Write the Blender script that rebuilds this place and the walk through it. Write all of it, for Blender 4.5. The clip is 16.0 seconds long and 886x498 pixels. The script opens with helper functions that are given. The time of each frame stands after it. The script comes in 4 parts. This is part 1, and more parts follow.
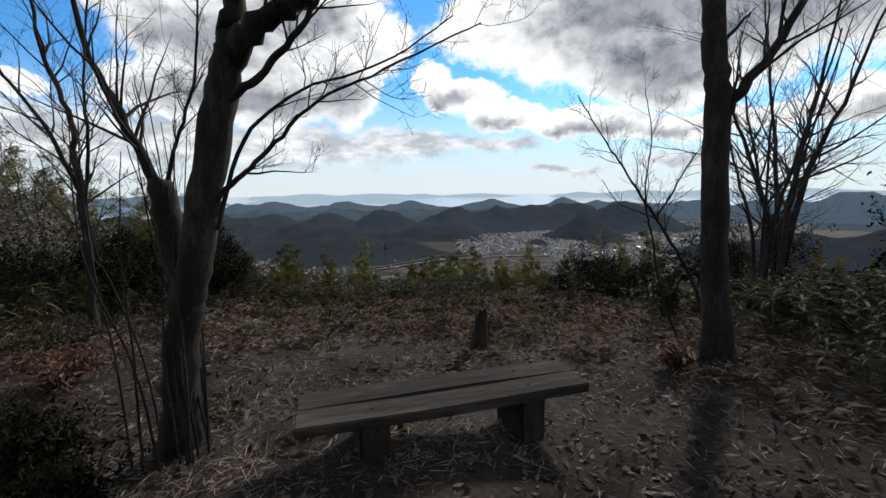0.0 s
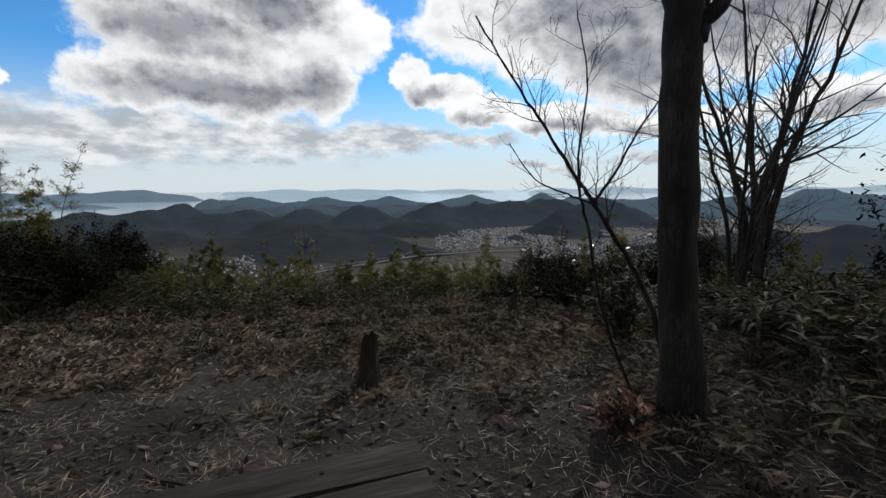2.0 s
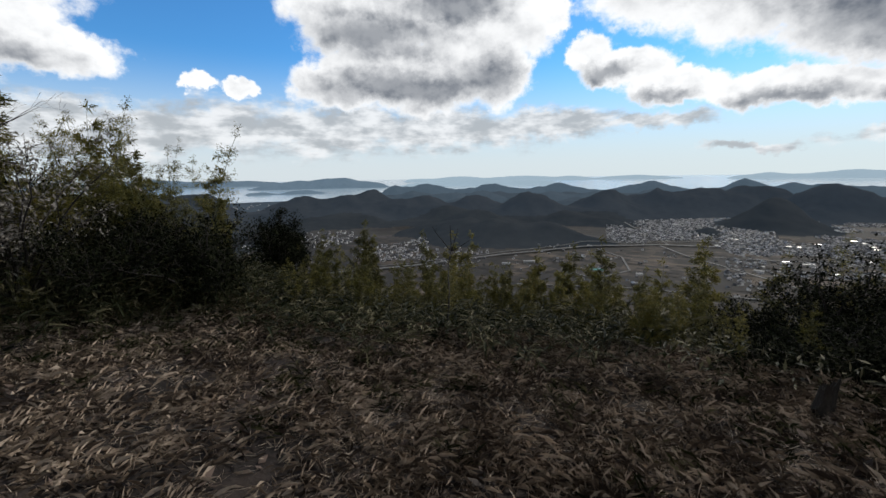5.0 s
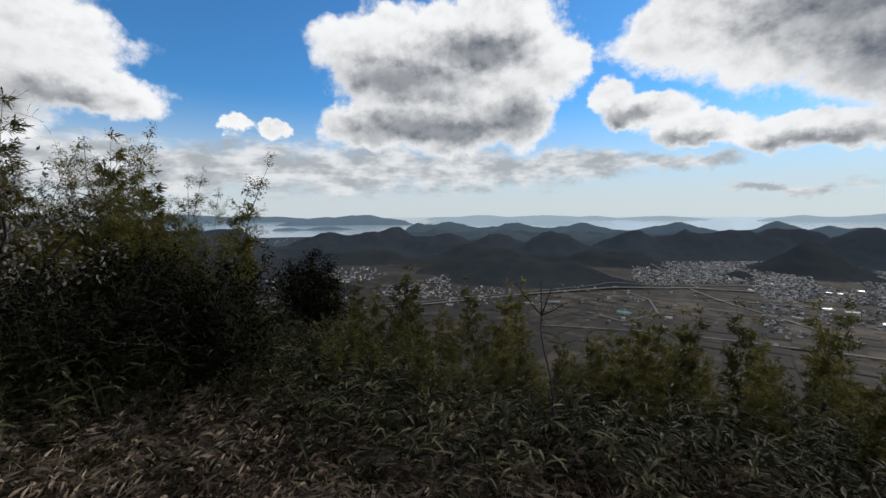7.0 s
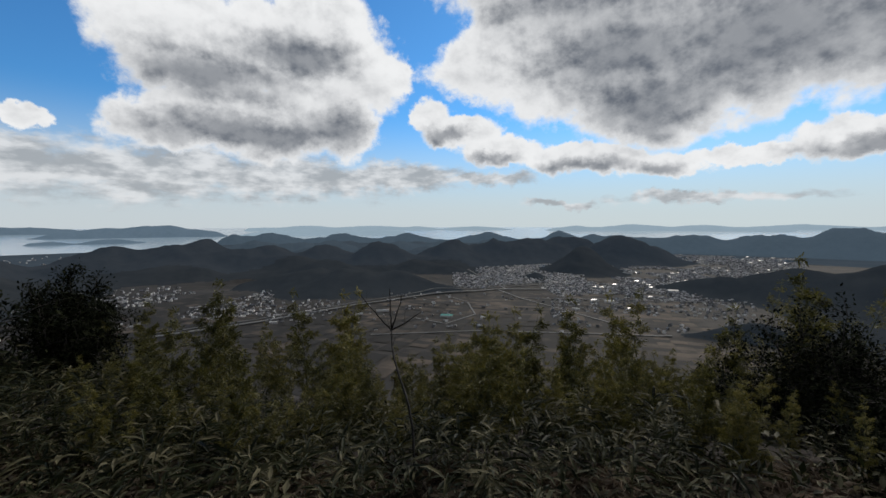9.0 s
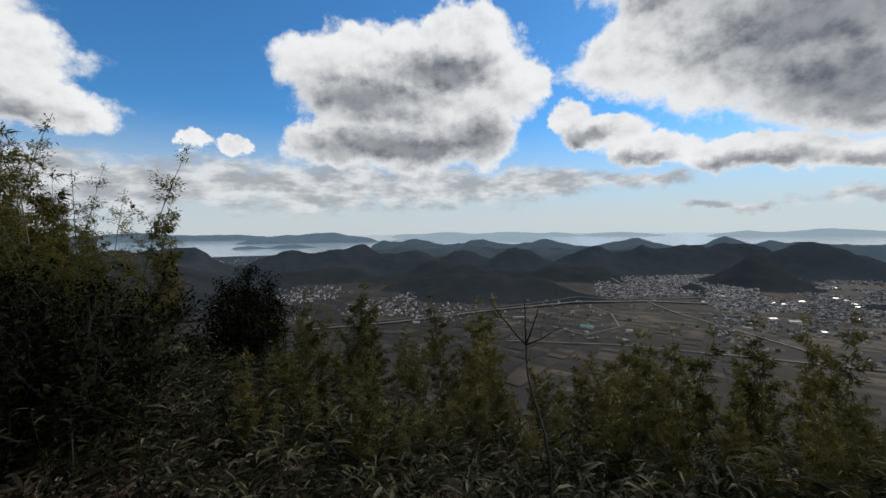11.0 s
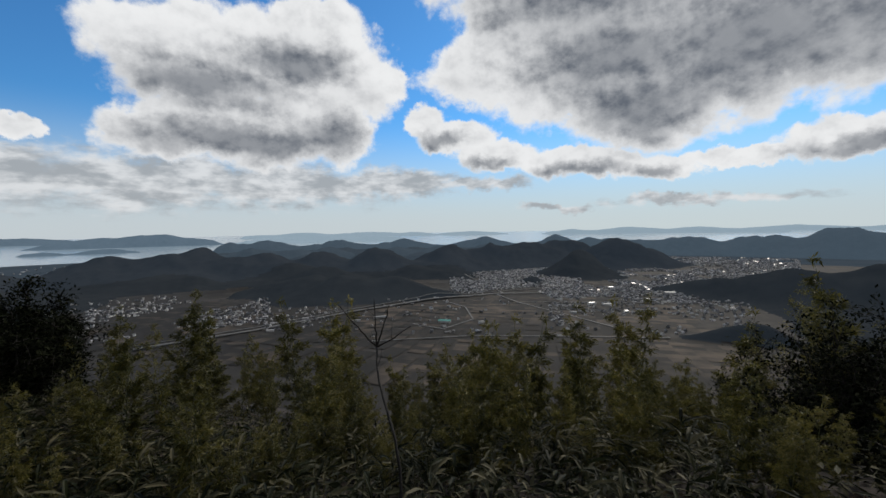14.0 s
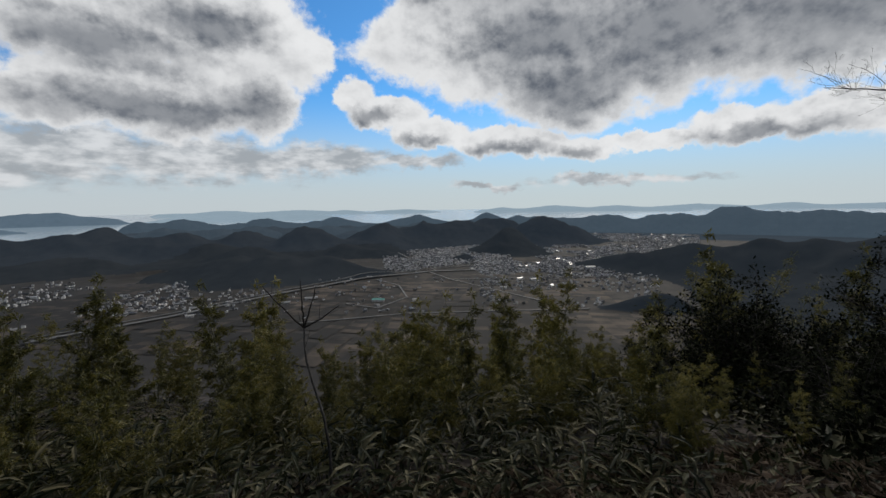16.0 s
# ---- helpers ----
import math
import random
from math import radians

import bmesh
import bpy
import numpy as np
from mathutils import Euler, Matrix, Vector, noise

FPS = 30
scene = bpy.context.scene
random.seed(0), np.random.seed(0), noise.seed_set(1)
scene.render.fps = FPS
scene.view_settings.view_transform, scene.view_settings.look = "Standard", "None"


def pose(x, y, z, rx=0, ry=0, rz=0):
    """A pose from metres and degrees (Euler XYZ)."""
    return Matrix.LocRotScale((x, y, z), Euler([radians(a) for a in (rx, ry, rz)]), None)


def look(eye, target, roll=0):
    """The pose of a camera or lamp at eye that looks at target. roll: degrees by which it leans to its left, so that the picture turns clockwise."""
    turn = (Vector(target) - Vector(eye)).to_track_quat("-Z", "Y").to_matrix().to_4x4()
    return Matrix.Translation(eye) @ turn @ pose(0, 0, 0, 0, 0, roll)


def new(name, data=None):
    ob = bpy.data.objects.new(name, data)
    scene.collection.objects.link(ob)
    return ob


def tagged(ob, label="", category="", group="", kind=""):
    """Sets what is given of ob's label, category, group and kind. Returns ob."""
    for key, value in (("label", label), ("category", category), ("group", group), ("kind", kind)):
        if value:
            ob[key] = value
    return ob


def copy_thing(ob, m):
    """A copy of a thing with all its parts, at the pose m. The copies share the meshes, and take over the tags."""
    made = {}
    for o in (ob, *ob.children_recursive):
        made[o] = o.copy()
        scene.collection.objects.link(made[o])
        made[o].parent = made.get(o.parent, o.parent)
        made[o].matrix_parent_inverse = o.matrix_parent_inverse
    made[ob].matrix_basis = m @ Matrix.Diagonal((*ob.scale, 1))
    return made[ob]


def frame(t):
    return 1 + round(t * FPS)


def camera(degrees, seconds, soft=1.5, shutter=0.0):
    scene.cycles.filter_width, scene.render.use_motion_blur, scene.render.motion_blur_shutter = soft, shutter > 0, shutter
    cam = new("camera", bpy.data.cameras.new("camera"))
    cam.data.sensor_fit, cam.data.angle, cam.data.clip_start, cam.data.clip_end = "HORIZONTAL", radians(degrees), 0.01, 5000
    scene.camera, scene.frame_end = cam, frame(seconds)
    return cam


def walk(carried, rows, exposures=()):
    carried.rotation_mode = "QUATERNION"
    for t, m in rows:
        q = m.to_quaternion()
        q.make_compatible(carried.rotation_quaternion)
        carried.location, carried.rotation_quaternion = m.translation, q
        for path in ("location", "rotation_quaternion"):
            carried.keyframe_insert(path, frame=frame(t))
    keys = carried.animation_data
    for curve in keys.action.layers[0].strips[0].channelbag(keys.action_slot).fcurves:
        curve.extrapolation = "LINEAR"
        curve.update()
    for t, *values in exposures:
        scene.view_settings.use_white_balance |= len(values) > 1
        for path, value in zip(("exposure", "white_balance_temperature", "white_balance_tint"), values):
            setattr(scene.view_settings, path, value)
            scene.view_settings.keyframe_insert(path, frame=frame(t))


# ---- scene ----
cam = camera(92.2, 16.0)
PATH = [
    (0, (0.97, 0.324, 1.485), (0.803, 2.299, 1.215), -0.6),
    (0.5, (1.089, 0.639, 1.434), (1.054, 2.619, 1.157), -0.6),
    (1, (1.352, 0.94, 1.382), (1.339, 2.92, 1.103), -0.6),
    (1.5, (1.531, 1.192, 1.383), (1.492, 3.171, 1.1), -0.5),
    (2, (1.625, 1.485, 1.356), (1.554, 3.463, 1.066), -0.4),
    (2.5, (1.719, 1.815, 1.333), (1.611, 3.788, 1.02), -0.4),
    (3, (1.731, 2.092, 1.338), (1.568, 4.054, 0.989), -0.5),
    (3.5, (1.702, 2.444, 1.354), (1.403, 4.385, 0.976), -0.6),
    (4, (1.645, 2.757, 1.335), (1.136, 4.652, 0.949), -0.7),
    (4.5, (1.468, 3.08, 1.308), (0.755, 4.91, 0.931), -0.7),
    (7, (0.175, 4.246, 1.32), (-0.735, 6.019, 1.155), -0.2),
    (7.5, (0.083, 4.416, 1.29), (-0.673, 6.262, 1.147), 0.3),
    (8, (0.044, 4.558, 1.257), (-0.43, 6.497, 1.14), 0.0),
    (8.5, (-0.02, 4.664, 1.247), (-0.24, 6.649, 1.135), 0.1),
    (9, (-0.11, 4.774, 1.23), (-0.261, 6.765, 1.112), -0.1),
    (9.5, (-0.12, 4.866, 1.217), (-0.391, 6.844, 1.098), 0.1),
    (10, (-0.108, 4.893, 1.224), (-0.608, 6.826, 1.111), 0.0),
    (10.2, (-0.125, 4.931, 1.213), (-0.726, 6.835, 1.11), -0.4),
    (12.3, (-0.167, 5.142, 1.208), (-0.985, 6.965, 1.127), -0.5),
    (12.5, (-0.147, 5.142, 1.202), (-0.9, 6.992, 1.112), -0.7),
    (13, (-0.156, 5.166, 1.196), (-0.717, 7.083, 1.084), -0.7),
    (13.5, (-0.134, 5.195, 1.193), (-0.487, 7.16, 1.078), -0.8),
    (14, (-0.11, 5.199, 1.195), (-0.246, 7.192, 1.101), -0.9),
    (14.5, (-0.109, 5.241, 1.188), (-0.04, 7.239, 1.129), -0.8),
    (15, (-0.078, 5.223, 1.194), (0.134, 7.212, 1.148), -0.8),
    (15.5, (-0.069, 5.213, 1.188), (0.18, 7.196, 1.105), -0.8),
    (16, (-0.08, 5.185, 1.193), (0.094, 7.168, 0.993), -0.8),
]
walk(cam, [(t, look(eye, target, roll)) for t, eye, target, roll in PATH], [(0, 0.35), (2, 0.15), (3.5, 0.28), (4.7, 0.22), (7, 0.0), (9, -0.1), (12.5, -0.1), (16, -0.2)])


# ---- sky, sun ----
SUN_AZ, SUN_EL = 27.0, 36.0
world = bpy.data.worlds.new("sky")
scene.world = world
world.use_nodes = True
wn, wl = world.node_tree.nodes, world.node_tree.links
wn.clear()


def wput(sock, v):
    if isinstance(v, bpy.types.NodeSocket):
        wl.new(v, sock)
    else:
        sock.default_value = v


def wmath(op, a, b=0.0, c=0.0, clamp=False):
    n = wn.new("ShaderNodeMath")
    n.operation, n.use_clamp = op, clamp
    wput(n.inputs[0], a), wput(n.inputs[1], b), wput(n.inputs[2], c)
    return n.outputs[0]


def wvec(op, a, b):
    n = wn.new("ShaderNodeVectorMath")
    n.operation = op
    wput(n.inputs[0], a), wput(n.inputs[1], b)
    return n.outputs["Value"] if op == "LENGTH" else n.outputs["Vector"]


def wstep(v, lo, hi):
    n = wn.new("ShaderNodeMapRange")
    n.interpolation_type = "SMOOTHSTEP"
    wput(n.inputs[0], v)
    n.inputs[1].default_value, n.inputs[2].default_value = lo, hi
    return n.outputs[0]


def wmix(f, a, b):
    n = wn.new("ShaderNodeMix")
    n.data_type = "RGBA"
    wput(n.inputs[0], f), wput(n.inputs[6], a), wput(n.inputs[7], b)
    return n.outputs[2]


def wnoise(vec, scale, detail, rough=0.55):
    n = wn.new("ShaderNodeTexNoise")
    wput(n.inputs["Vector"], vec)
    n.inputs["Scale"].default_value, n.inputs["Detail"].default_value, n.inputs["Roughness"].default_value = scale, detail, rough
    return n.outputs[0]


sky = wn.new("ShaderNodeTexSky")
sky.sky_type, sky.sun_disc = "NISHITA", False
sky.sun_elevation, sky.sun_rotation = radians(SUN_EL), radians(SUN_AZ)
sky.air_density, sky.dust_density, sky.ozone_density, sky.altitude = 1.0, 0.3, 2.0, 300
coord = wn.new("ShaderNodeTexCoord")
sep = wn.new("ShaderNodeSeparateXYZ")
wl.new(coord.outputs["Generated"], sep.inputs[0])
AZ = wmath("MULTIPLY", wmath("ARCTAN2", sep.outputs[0], sep.outputs[1]), 57.2958)
EL = wmath("MULTIPLY", wmath("ARCSINE", sep.outputs[2]), 57.2958)
comb = wn.new("ShaderNodeCombineXYZ")
wl.new(AZ, comb.inputs[0]), wl.new(EL, comb.inputs[1])
flat = comb.outputs[0]
# billows push the outlines of the clouds about
warp = wn.new("ShaderNodeTexNoise")
wput(warp.inputs["Vector"], flat)
warp.inputs["Scale"].default_value, warp.inputs["Detail"].default_value, warp.inputs["Roughness"].default_value = 0.2, 7, 0.62
bent = wvec("ADD", flat, wvec("MULTIPLY", wvec("SUBTRACT", warp.outputs["Color"], (0.5, 0.5, 0.5)), (7, 5, 0)))


def wbillow(vec, scale, detail=4.0):
    """Rounded puffs, each with smaller puffs on it: high in their middles."""
    n = wn.new("ShaderNodeTexVoronoi")
    n.feature, n.normalize = "SMOOTH_F1", True
    wput(n.inputs["Vector"], vec)
    for key, v in (("Scale", scale), ("Detail", detail), ("Roughness", 0.55), ("Lacunarity", 2.1), ("Smoothness", 0.35)):
        n.inputs[key].default_value = v
    return wmath("SUBTRACT", 0.5, n.outputs["Distance"])


def blobs(rows, where=None):
    """The union of soft ellipses: azimuth, elevation, half width, half height in degrees."""
    total = None
    for az, el, w, h in rows:
        ln = wvec("LENGTH", wvec("MULTIPLY", wvec("SUBTRACT", where or bent, (az, el, 0)), (1 / w, 1 / h, 0)), (0, 0, 0))
        v = wmath("SUBTRACT", 1.0, ln)
        if total is None:
            total = v
        else:
            n = wn.new("ShaderNodeMath")
            n.operation = "SMOOTH_MAX"
            wput(n.inputs[0], total), wput(n.inputs[1], v)
            n.inputs[2].default_value = 0.2
            total = n.outputs[0]
    return total


CUMULUS = [(-34, 19.5, 9, 5.5), (-25, 20.5, 10, 5), (-17, 18.5, 8, 5), (-11, 18.8, 3.5, 2.4), (-36, 11.3, 6.5, 3.2), (-27, 12.5, 12, 4.6), (-17, 12.5, 4.5, 4), (-20, 23.5, 7, 4)]
GREAT = [(3, 19.5, 9, 3.8), (5, 24, 6, 5), (16, 19.5, 14, 8), (21, 14, 9, 5), (31, 20, 16, 8.5), (46, 20, 16, 8), (64, 18, 18, 11), (20, 28, 24, 6), (50, 28, 26, 6)]
BANK = [(-6, 14, 3.2, 2.2), (-2, 12, 5, 2.4), (4, 9.6, 6, 1.9), (11, 8.3, 6, 1.9), (18, 7.6, 6, 1.9), (24, 6.8, 4, 1.5), (31, 7.6, 6, 1.1), (40, 8.3, 7, 1.8), (48, 8.6, 8, 2.1), (60, 7, 10, 3)]
LEFT = [(-71, 16.5, 9, 4.2), (-66, 12.5, 7, 2.6), (-78, 20, 12, 7), (-82, 9, 12, 5), (-52.5, 10.6, 2.0, 1.3), (-48.5, 10.2, 1.8, 1.3)]
LOW = [(-52, 6, 10, 2.4), (-40, 5.7, 13, 2.6), (-26, 5.8, 13, 2.2), (-12, 6, 10, 1.6), (1, 5.8, 6, 0.9), (-66, 5, 14, 2.4), (11, 2.7, 4, 0.4), (27, 3.0, 8, 0.6)]
heap = blobs(CUMULUS + GREAT + BANK + LEFT)
low = blobs(LOW)
fine = wnoise(flat, 0.35, 8, 0.62)
fine_c = wmath("SUBTRACT", fine, 0.5)
puffs = wbillow(wvec("MULTIPLY", flat, (0.85, 1.15, 1)), 0.24)
puffs_sunward = wbillow(wvec("MULTIPLY", wvec("ADD", flat, (0.7, 0.95, 0)), (0.85, 1.15, 1)), 0.24)
relief = wmath("SUBTRACT", puffs_sunward, puffs)
# how much cloud stands between a place and the sun
sunward = blobs(CUMULUS + GREAT + BANK + LEFT, wvec("ADD", bent, (2.6, 2.6, 0)))
# beyond the heaps in view the same broken cloud goes on
plan = wvec("DIVIDE", coord.outputs["Generated"], (1, 1, 1))
rest = wnoise(plan, 2.2, 8, 0.6)
away = wmath("MAXIMUM", wstep(wmath("ABSOLUTE", AZ), 78, 95), wstep(EL, 27, 36))
rest_d = wmath("MULTIPLY", wmath("SUBTRACT", wmath("MULTIPLY", wmath("SUBTRACT", rest, 0.42), 3.0), wmath("SUBTRACT", 1.0, away)), 1.0)
dens = wmath("MAXIMUM", wmath("ADD", wmath("ADD", heap, wmath("MULTIPLY", wmath("SUBTRACT", puffs, 0.12), 1.0)), wmath("MULTIPLY", fine_c, 0.38)), rest_d)
cover = wstep(dens, -0.08, 0.22)
# sun behind them: thin rims shine, deep bellies are grey
BELLY = [(-33, 16.6, 10, 2.6), (-28, 10.8, 13, 2.4), (-18, 12, 4.5, 2.4), (-22, 20.3, 7, 2.0), (18, 20, 11, 5), (21, 14, 9, 4), (32, 19, 15, 6.5), (48, 19, 15, 6.5), (20, 28, 22, 6), (45, 28, 24, 6), (14, 7, 5, 1.1), (22, 6.3, 2.4, 1.0),
         (42, 7.2, 8, 1.2), (1, 8.4, 4, 0.9), (-4.5, 11.6, 3, 1.1), (-72, 11, 9, 2)]
belly = wstep(wmath("ADD", wmath("ADD", blobs(BELLY), wmath("MULTIPLY", fine_c, 0.22)), wmath("MULTIPLY", relief, 1.1)), -0.6, 0.7)
hollow = wstep(wmath("ADD", relief, wmath("MULTIPLY", fine_c, 0.15)), -0.10, 0.22)
behind = wstep(wmath("ADD", sunward, wmath("MULTIPLY", puffs_sunward, 0.8)), -0.15, 0.75)
deep = wmath("ADD", 0.25, wmath("MULTIPLY", wstep(dens, 0.0, 0.5), 0.75))
shade = wmath("MULTIPLY", wmath("ADD", wmath("MULTIPLY", belly, 0.66), wmath("ADD", wmath("MULTIPLY", hollow, 0.24), wmath("MULTIPLY", behind, 0.12)), 0.0, True), deep)
cloud = wmix(shade, (0.93, 0.94, 0.95, 1), (0.135, 0.155, 0.19, 1))
# overhead, out of view, a dark cloud deck is added to dim the ground
dimming_deck = wmix(wstep(rest, 0.35, 0.65), (0.075, 0.11, 0.17, 1), (0.05, 0.058, 0.068, 1))
blue = wvec("MULTIPLY", sky.outputs[0], (0.042, 0.095, 0.135))
# pale air near the horizon
veil = wmath("SUBTRACT", 1.0, wstep(EL, 0.5, 15))
paled = wmix(wmath("MULTIPLY", veil, 0.92), blue, (0.62, 0.665, 0.70, 1))
lowmask = wmath("MULTIPLY", wstep(wmath("ADD", low, wmath("MULTIPLY", wmath("SUBTRACT", wnoise(wvec("MULTIPLY", flat, (0.5, 1.15, 1)), 0.5, 8, 0.62), 0.5), 2.0)), -0.55, 0.35), 0.95)
lowcol = wmix(wstep(wnoise(wvec("MULTIPLY", flat, (0.45, 1.1, 1)), 0.5, 8), 0.36, 0.62), (0.78, 0.80, 0.82, 1), (0.40, 0.43, 0.46, 1))
paled = wmix(lowmask, paled, lowcol)
final = wmix(wstep(EL, 27, 40), wmix(cover, paled, cloud), dimming_deck)
back = wn.new("ShaderNodeBackground")
wput(back.inputs[0], final)
back.inputs[1].default_value = 1.0
wl.new(back.outputs[0], wn.new("ShaderNodeOutputWorld").inputs[0])

sun = new("sun", bpy.data.lights.new("sun", "SUN"))
sun.data.energy, sun.data.angle, sun.data.color = 2.1, radians(5), (1.0, 0.94, 0.85)
sa, se = radians(SUN_AZ), radians(SUN_EL)
sun.matrix_world = look((0, 0, 50), (-50 * math.sin(sa) * math.cos(se), -50 * math.cos(sa) * math.cos(se), 50 - 50 * math.sin(se)))


# ---- materials ----
def material(name, colors, scale=4.0, rough=0.8, bump=0.3, detail=8, fine_scale=None, metallic=0.0, island=0.0, rand=0.0, spec=0.4, translucent=0.0, stretch=(1, 1, 1), bump_distance=0.02):
    """Two or three colours mingled by noise at two scales, with relief; island and rand vary it piece by piece."""
    m = bpy.data.materials.new(name)
    m.use_nodes = True
    nt = m.node_tree
    b = nt.nodes["Principled BSDF"]
    geo = nt.nodes.new("ShaderNodeNewGeometry")
    mp = nt.nodes.new("ShaderNodeMapping")
    tc = nt.nodes.new("ShaderNodeTexCoord")
    nt.links.new(tc.outputs["Object"], mp.inputs[0])
    mp.inputs["Scale"].default_value = stretch
    big = nt.nodes.new("ShaderNodeTexNoise")
    nt.links.new(mp.outputs[0], big.inputs["Vector"])
    big.inputs["Scale"].default_value, big.inputs["Detail"].default_value, big.inputs["Roughness"].default_value = scale, detail, 0.62
    small = nt.nodes.new("ShaderNodeTexNoise")
    nt.links.new(mp.outputs[0], small.inputs["Vector"])
    small.inputs["Scale"].default_value, small.inputs["Detail"].default_value = fine_scale or scale * 9, 5
    mixv = nt.nodes.new("ShaderNodeMath")
    mixv.operation = "MULTIPLY_ADD"
    nt.links.new(small.outputs[0], mixv.inputs[0])
    mixv.inputs[1].default_value = 0.45
    nt.links.new(big.outputs[0], mixv.inputs[2])
    fac = mixv.outputs[0]
    for amount, sock in ((island, geo.outputs["Random Per Island"]), (rand, None)):
        if amount:
            if sock is None:
                sock = nt.nodes.new("ShaderNodeObjectInfo").outputs["Random"]
            a = nt.nodes.new("ShaderNodeMath")
            a.operation = "MULTIPLY_ADD"
            nt.links.new(sock, a.inputs[0])
            a.inputs[1].default_value = amount
            sub = nt.nodes.new("ShaderNodeMath")
            sub.operation = "SUBTRACT"
            nt.links.new(fac, sub.inputs[0])
            sub.inputs[1].default_value = amount / 2
            nt.links.new(sub.outputs[0], a.inputs[2])
            fac = a.outputs[0]
    ramp = nt.nodes.new("ShaderNodeValToRGB")
    nt.links.new(fac, ramp.inputs[0])
    els = ramp.color_ramp.elements
    lo, hi = 0.5, 0.95
    els[0].position, els[1].position = lo, hi
    els[0].color, els[1].color = (*colors[0], 1), (*colors[-1], 1)
    for i, c in enumerate(colors[1:-1], 1):
        e = els.new(lo + (hi - lo) * i / (len(colors) - 1))
        e.color = (*c, 1)
    nt.links.new(ramp.outputs[0], b.inputs["Base Color"])
    b.inputs["Roughness"].default_value, b.inputs["Metallic"].default_value = rough, metallic
    b.inputs["Specular IOR Level"].default_value = spec
    if bump:
        bp = nt.nodes.new("ShaderNodeBump")
        bp.inputs["Strength"].default_value, bp.inputs["Distance"].default_value = bump, bump_distance
        nt.links.new(mixv.outputs[0], bp.inputs["Height"])
        nt.links.new(bp.outputs[0], b.inputs["Normal"])
    if translucent:
        tr = nt.nodes.new("ShaderNodeBsdfTranslucent")
        nt.links.new(ramp.outputs[0], tr.inputs[0])
        mx = nt.nodes.new("ShaderNodeMixShader")
        mx.inputs[0].default_value = translucent
        nt.links.new(b.outputs[0], mx.inputs[1])
        nt.links.new(tr.outputs[0], mx.inputs[2])
        nt.links.new(mx.outputs[0], nt.nodes["Material Output"].inputs[0])
    return m


M_SOIL = material("leaf_litter_soil", [(0.007, 0.005, 0.004), (0.022, 0.016, 0.013), (0.055, 0.041, 0.034)], 1.6, 0.95, 0.8, fine_scale=30, bump_distance=0.03)
M_WOODS = material("winter_woods", [(0.006, 0.008, 0.009), (0.015, 0.017, 0.018), (0.042, 0.041, 0.040)], 0.03, 0.95, 1.0, fine_scale=0.3, bump_distance=6)
M_BARK = material("grey_bark", [(0.006, 0.005, 0.0048), (0.018, 0.016, 0.0145), (0.06, 0.055, 0.05)], 9, 0.9, 0.9, stretch=(1, 1, 0.3), bump_distance=0.012)
M_TWIG = material("twig_bark", [(0.015, 0.013, 0.012), (0.045, 0.037, 0.034)], 20, 0.8, 0)
M_BENCH = material("weathered_planks", [(0.012, 0.0105, 0.0095), (0.042, 0.037, 0.033), (0.105, 0.096, 0.087)], 7, 0.85, 0.6, stretch=(0.12, 1, 1), fine_scale=60, bump_distance=0.004, spec=0.15)
M_STUMP = material("rotten_stump", [(0.01, 0.008, 0.007), (0.028, 0.023, 0.018), (0.06, 0.05, 0.042)], 12, 0.95, 0.9, stretch=(1, 1, 0.3))
M_STRAW = material("dry_straw", [(0.045, 0.031, 0.023), (0.17, 0.127, 0.09), (0.52, 0.43, 0.34)], 3, 0.7, 0, island=0.5, translucent=0.15)
M_LITTER = material("dead_leaves", [(0.02, 0.013, 0.010), (0.052, 0.033, 0.024), (0.14, 0.10, 0.08)], 3, 0.75, 0, island=0.55)
M_SASA = material("dwarf_bamboo_leaf", [(0.008, 0.011, 0.004), (0.024, 0.029, 0.010), (0.15, 0.135, 0.08)], 1.5, 0.6, 0, island=0.5, translucent=0.2, spec=0.12)
M_BAMBOO = material("bamboo_leaf", [(0.035, 0.038, 0.007), (0.105, 0.10, 0.018), (0.24, 0.205, 0.05)], 1.2, 0.5, 0, island=0.4, rand=0.25, translucent=0.42)
M_CULM = material("bamboo_culm", [(0.06, 0.07, 0.02), (0.14, 0.14, 0.06)], 4, 0.45, 0)
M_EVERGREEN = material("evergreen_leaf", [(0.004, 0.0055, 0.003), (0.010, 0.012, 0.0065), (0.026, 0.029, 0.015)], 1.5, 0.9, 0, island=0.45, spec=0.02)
M_REDLEAF = material("rusty_leaf", [(0.09, 0.042, 0.024), (0.19, 0.085, 0.045), (0.34, 0.19, 0.11)], 3, 0.6, 0, island=0.4, translucent=0.25)
M_PALELEAF = material("silvery_leaf", [(0.10, 0.09, 0.075), (0.24, 0.22, 0.19), (0.42, 0.40, 0.36)], 3, 0.6, 0, island=0.4, translucent=0.25)
M_ROCK = material("lichened_rock", [(0.06, 0.055, 0.05), (0.13, 0.12, 0.105), (0.22, 0.21, 0.19)], 5, 0.9, 0.7)
M_FIELD = material("winter_fields", [(0.009, 0.0085, 0.0075), (0.015, 0.0135, 0.012), (0.11, 0.084, 0.062)], 0.006, 0.9, 0.2, fine_scale=0.05, island=0.26)
M_VALLEY = material("valley_soil", [(0.013, 0.0125, 0.012), (0.024, 0.022, 0.020), (0.055, 0.047, 0.04)], 0.008, 0.9, 0.2, fine_scale=0.08)
M_ROAD = material("pale_asphalt", [(0.10, 0.10, 0.098), (0.19, 0.187, 0.182)], 0.05, 0.8, 0)
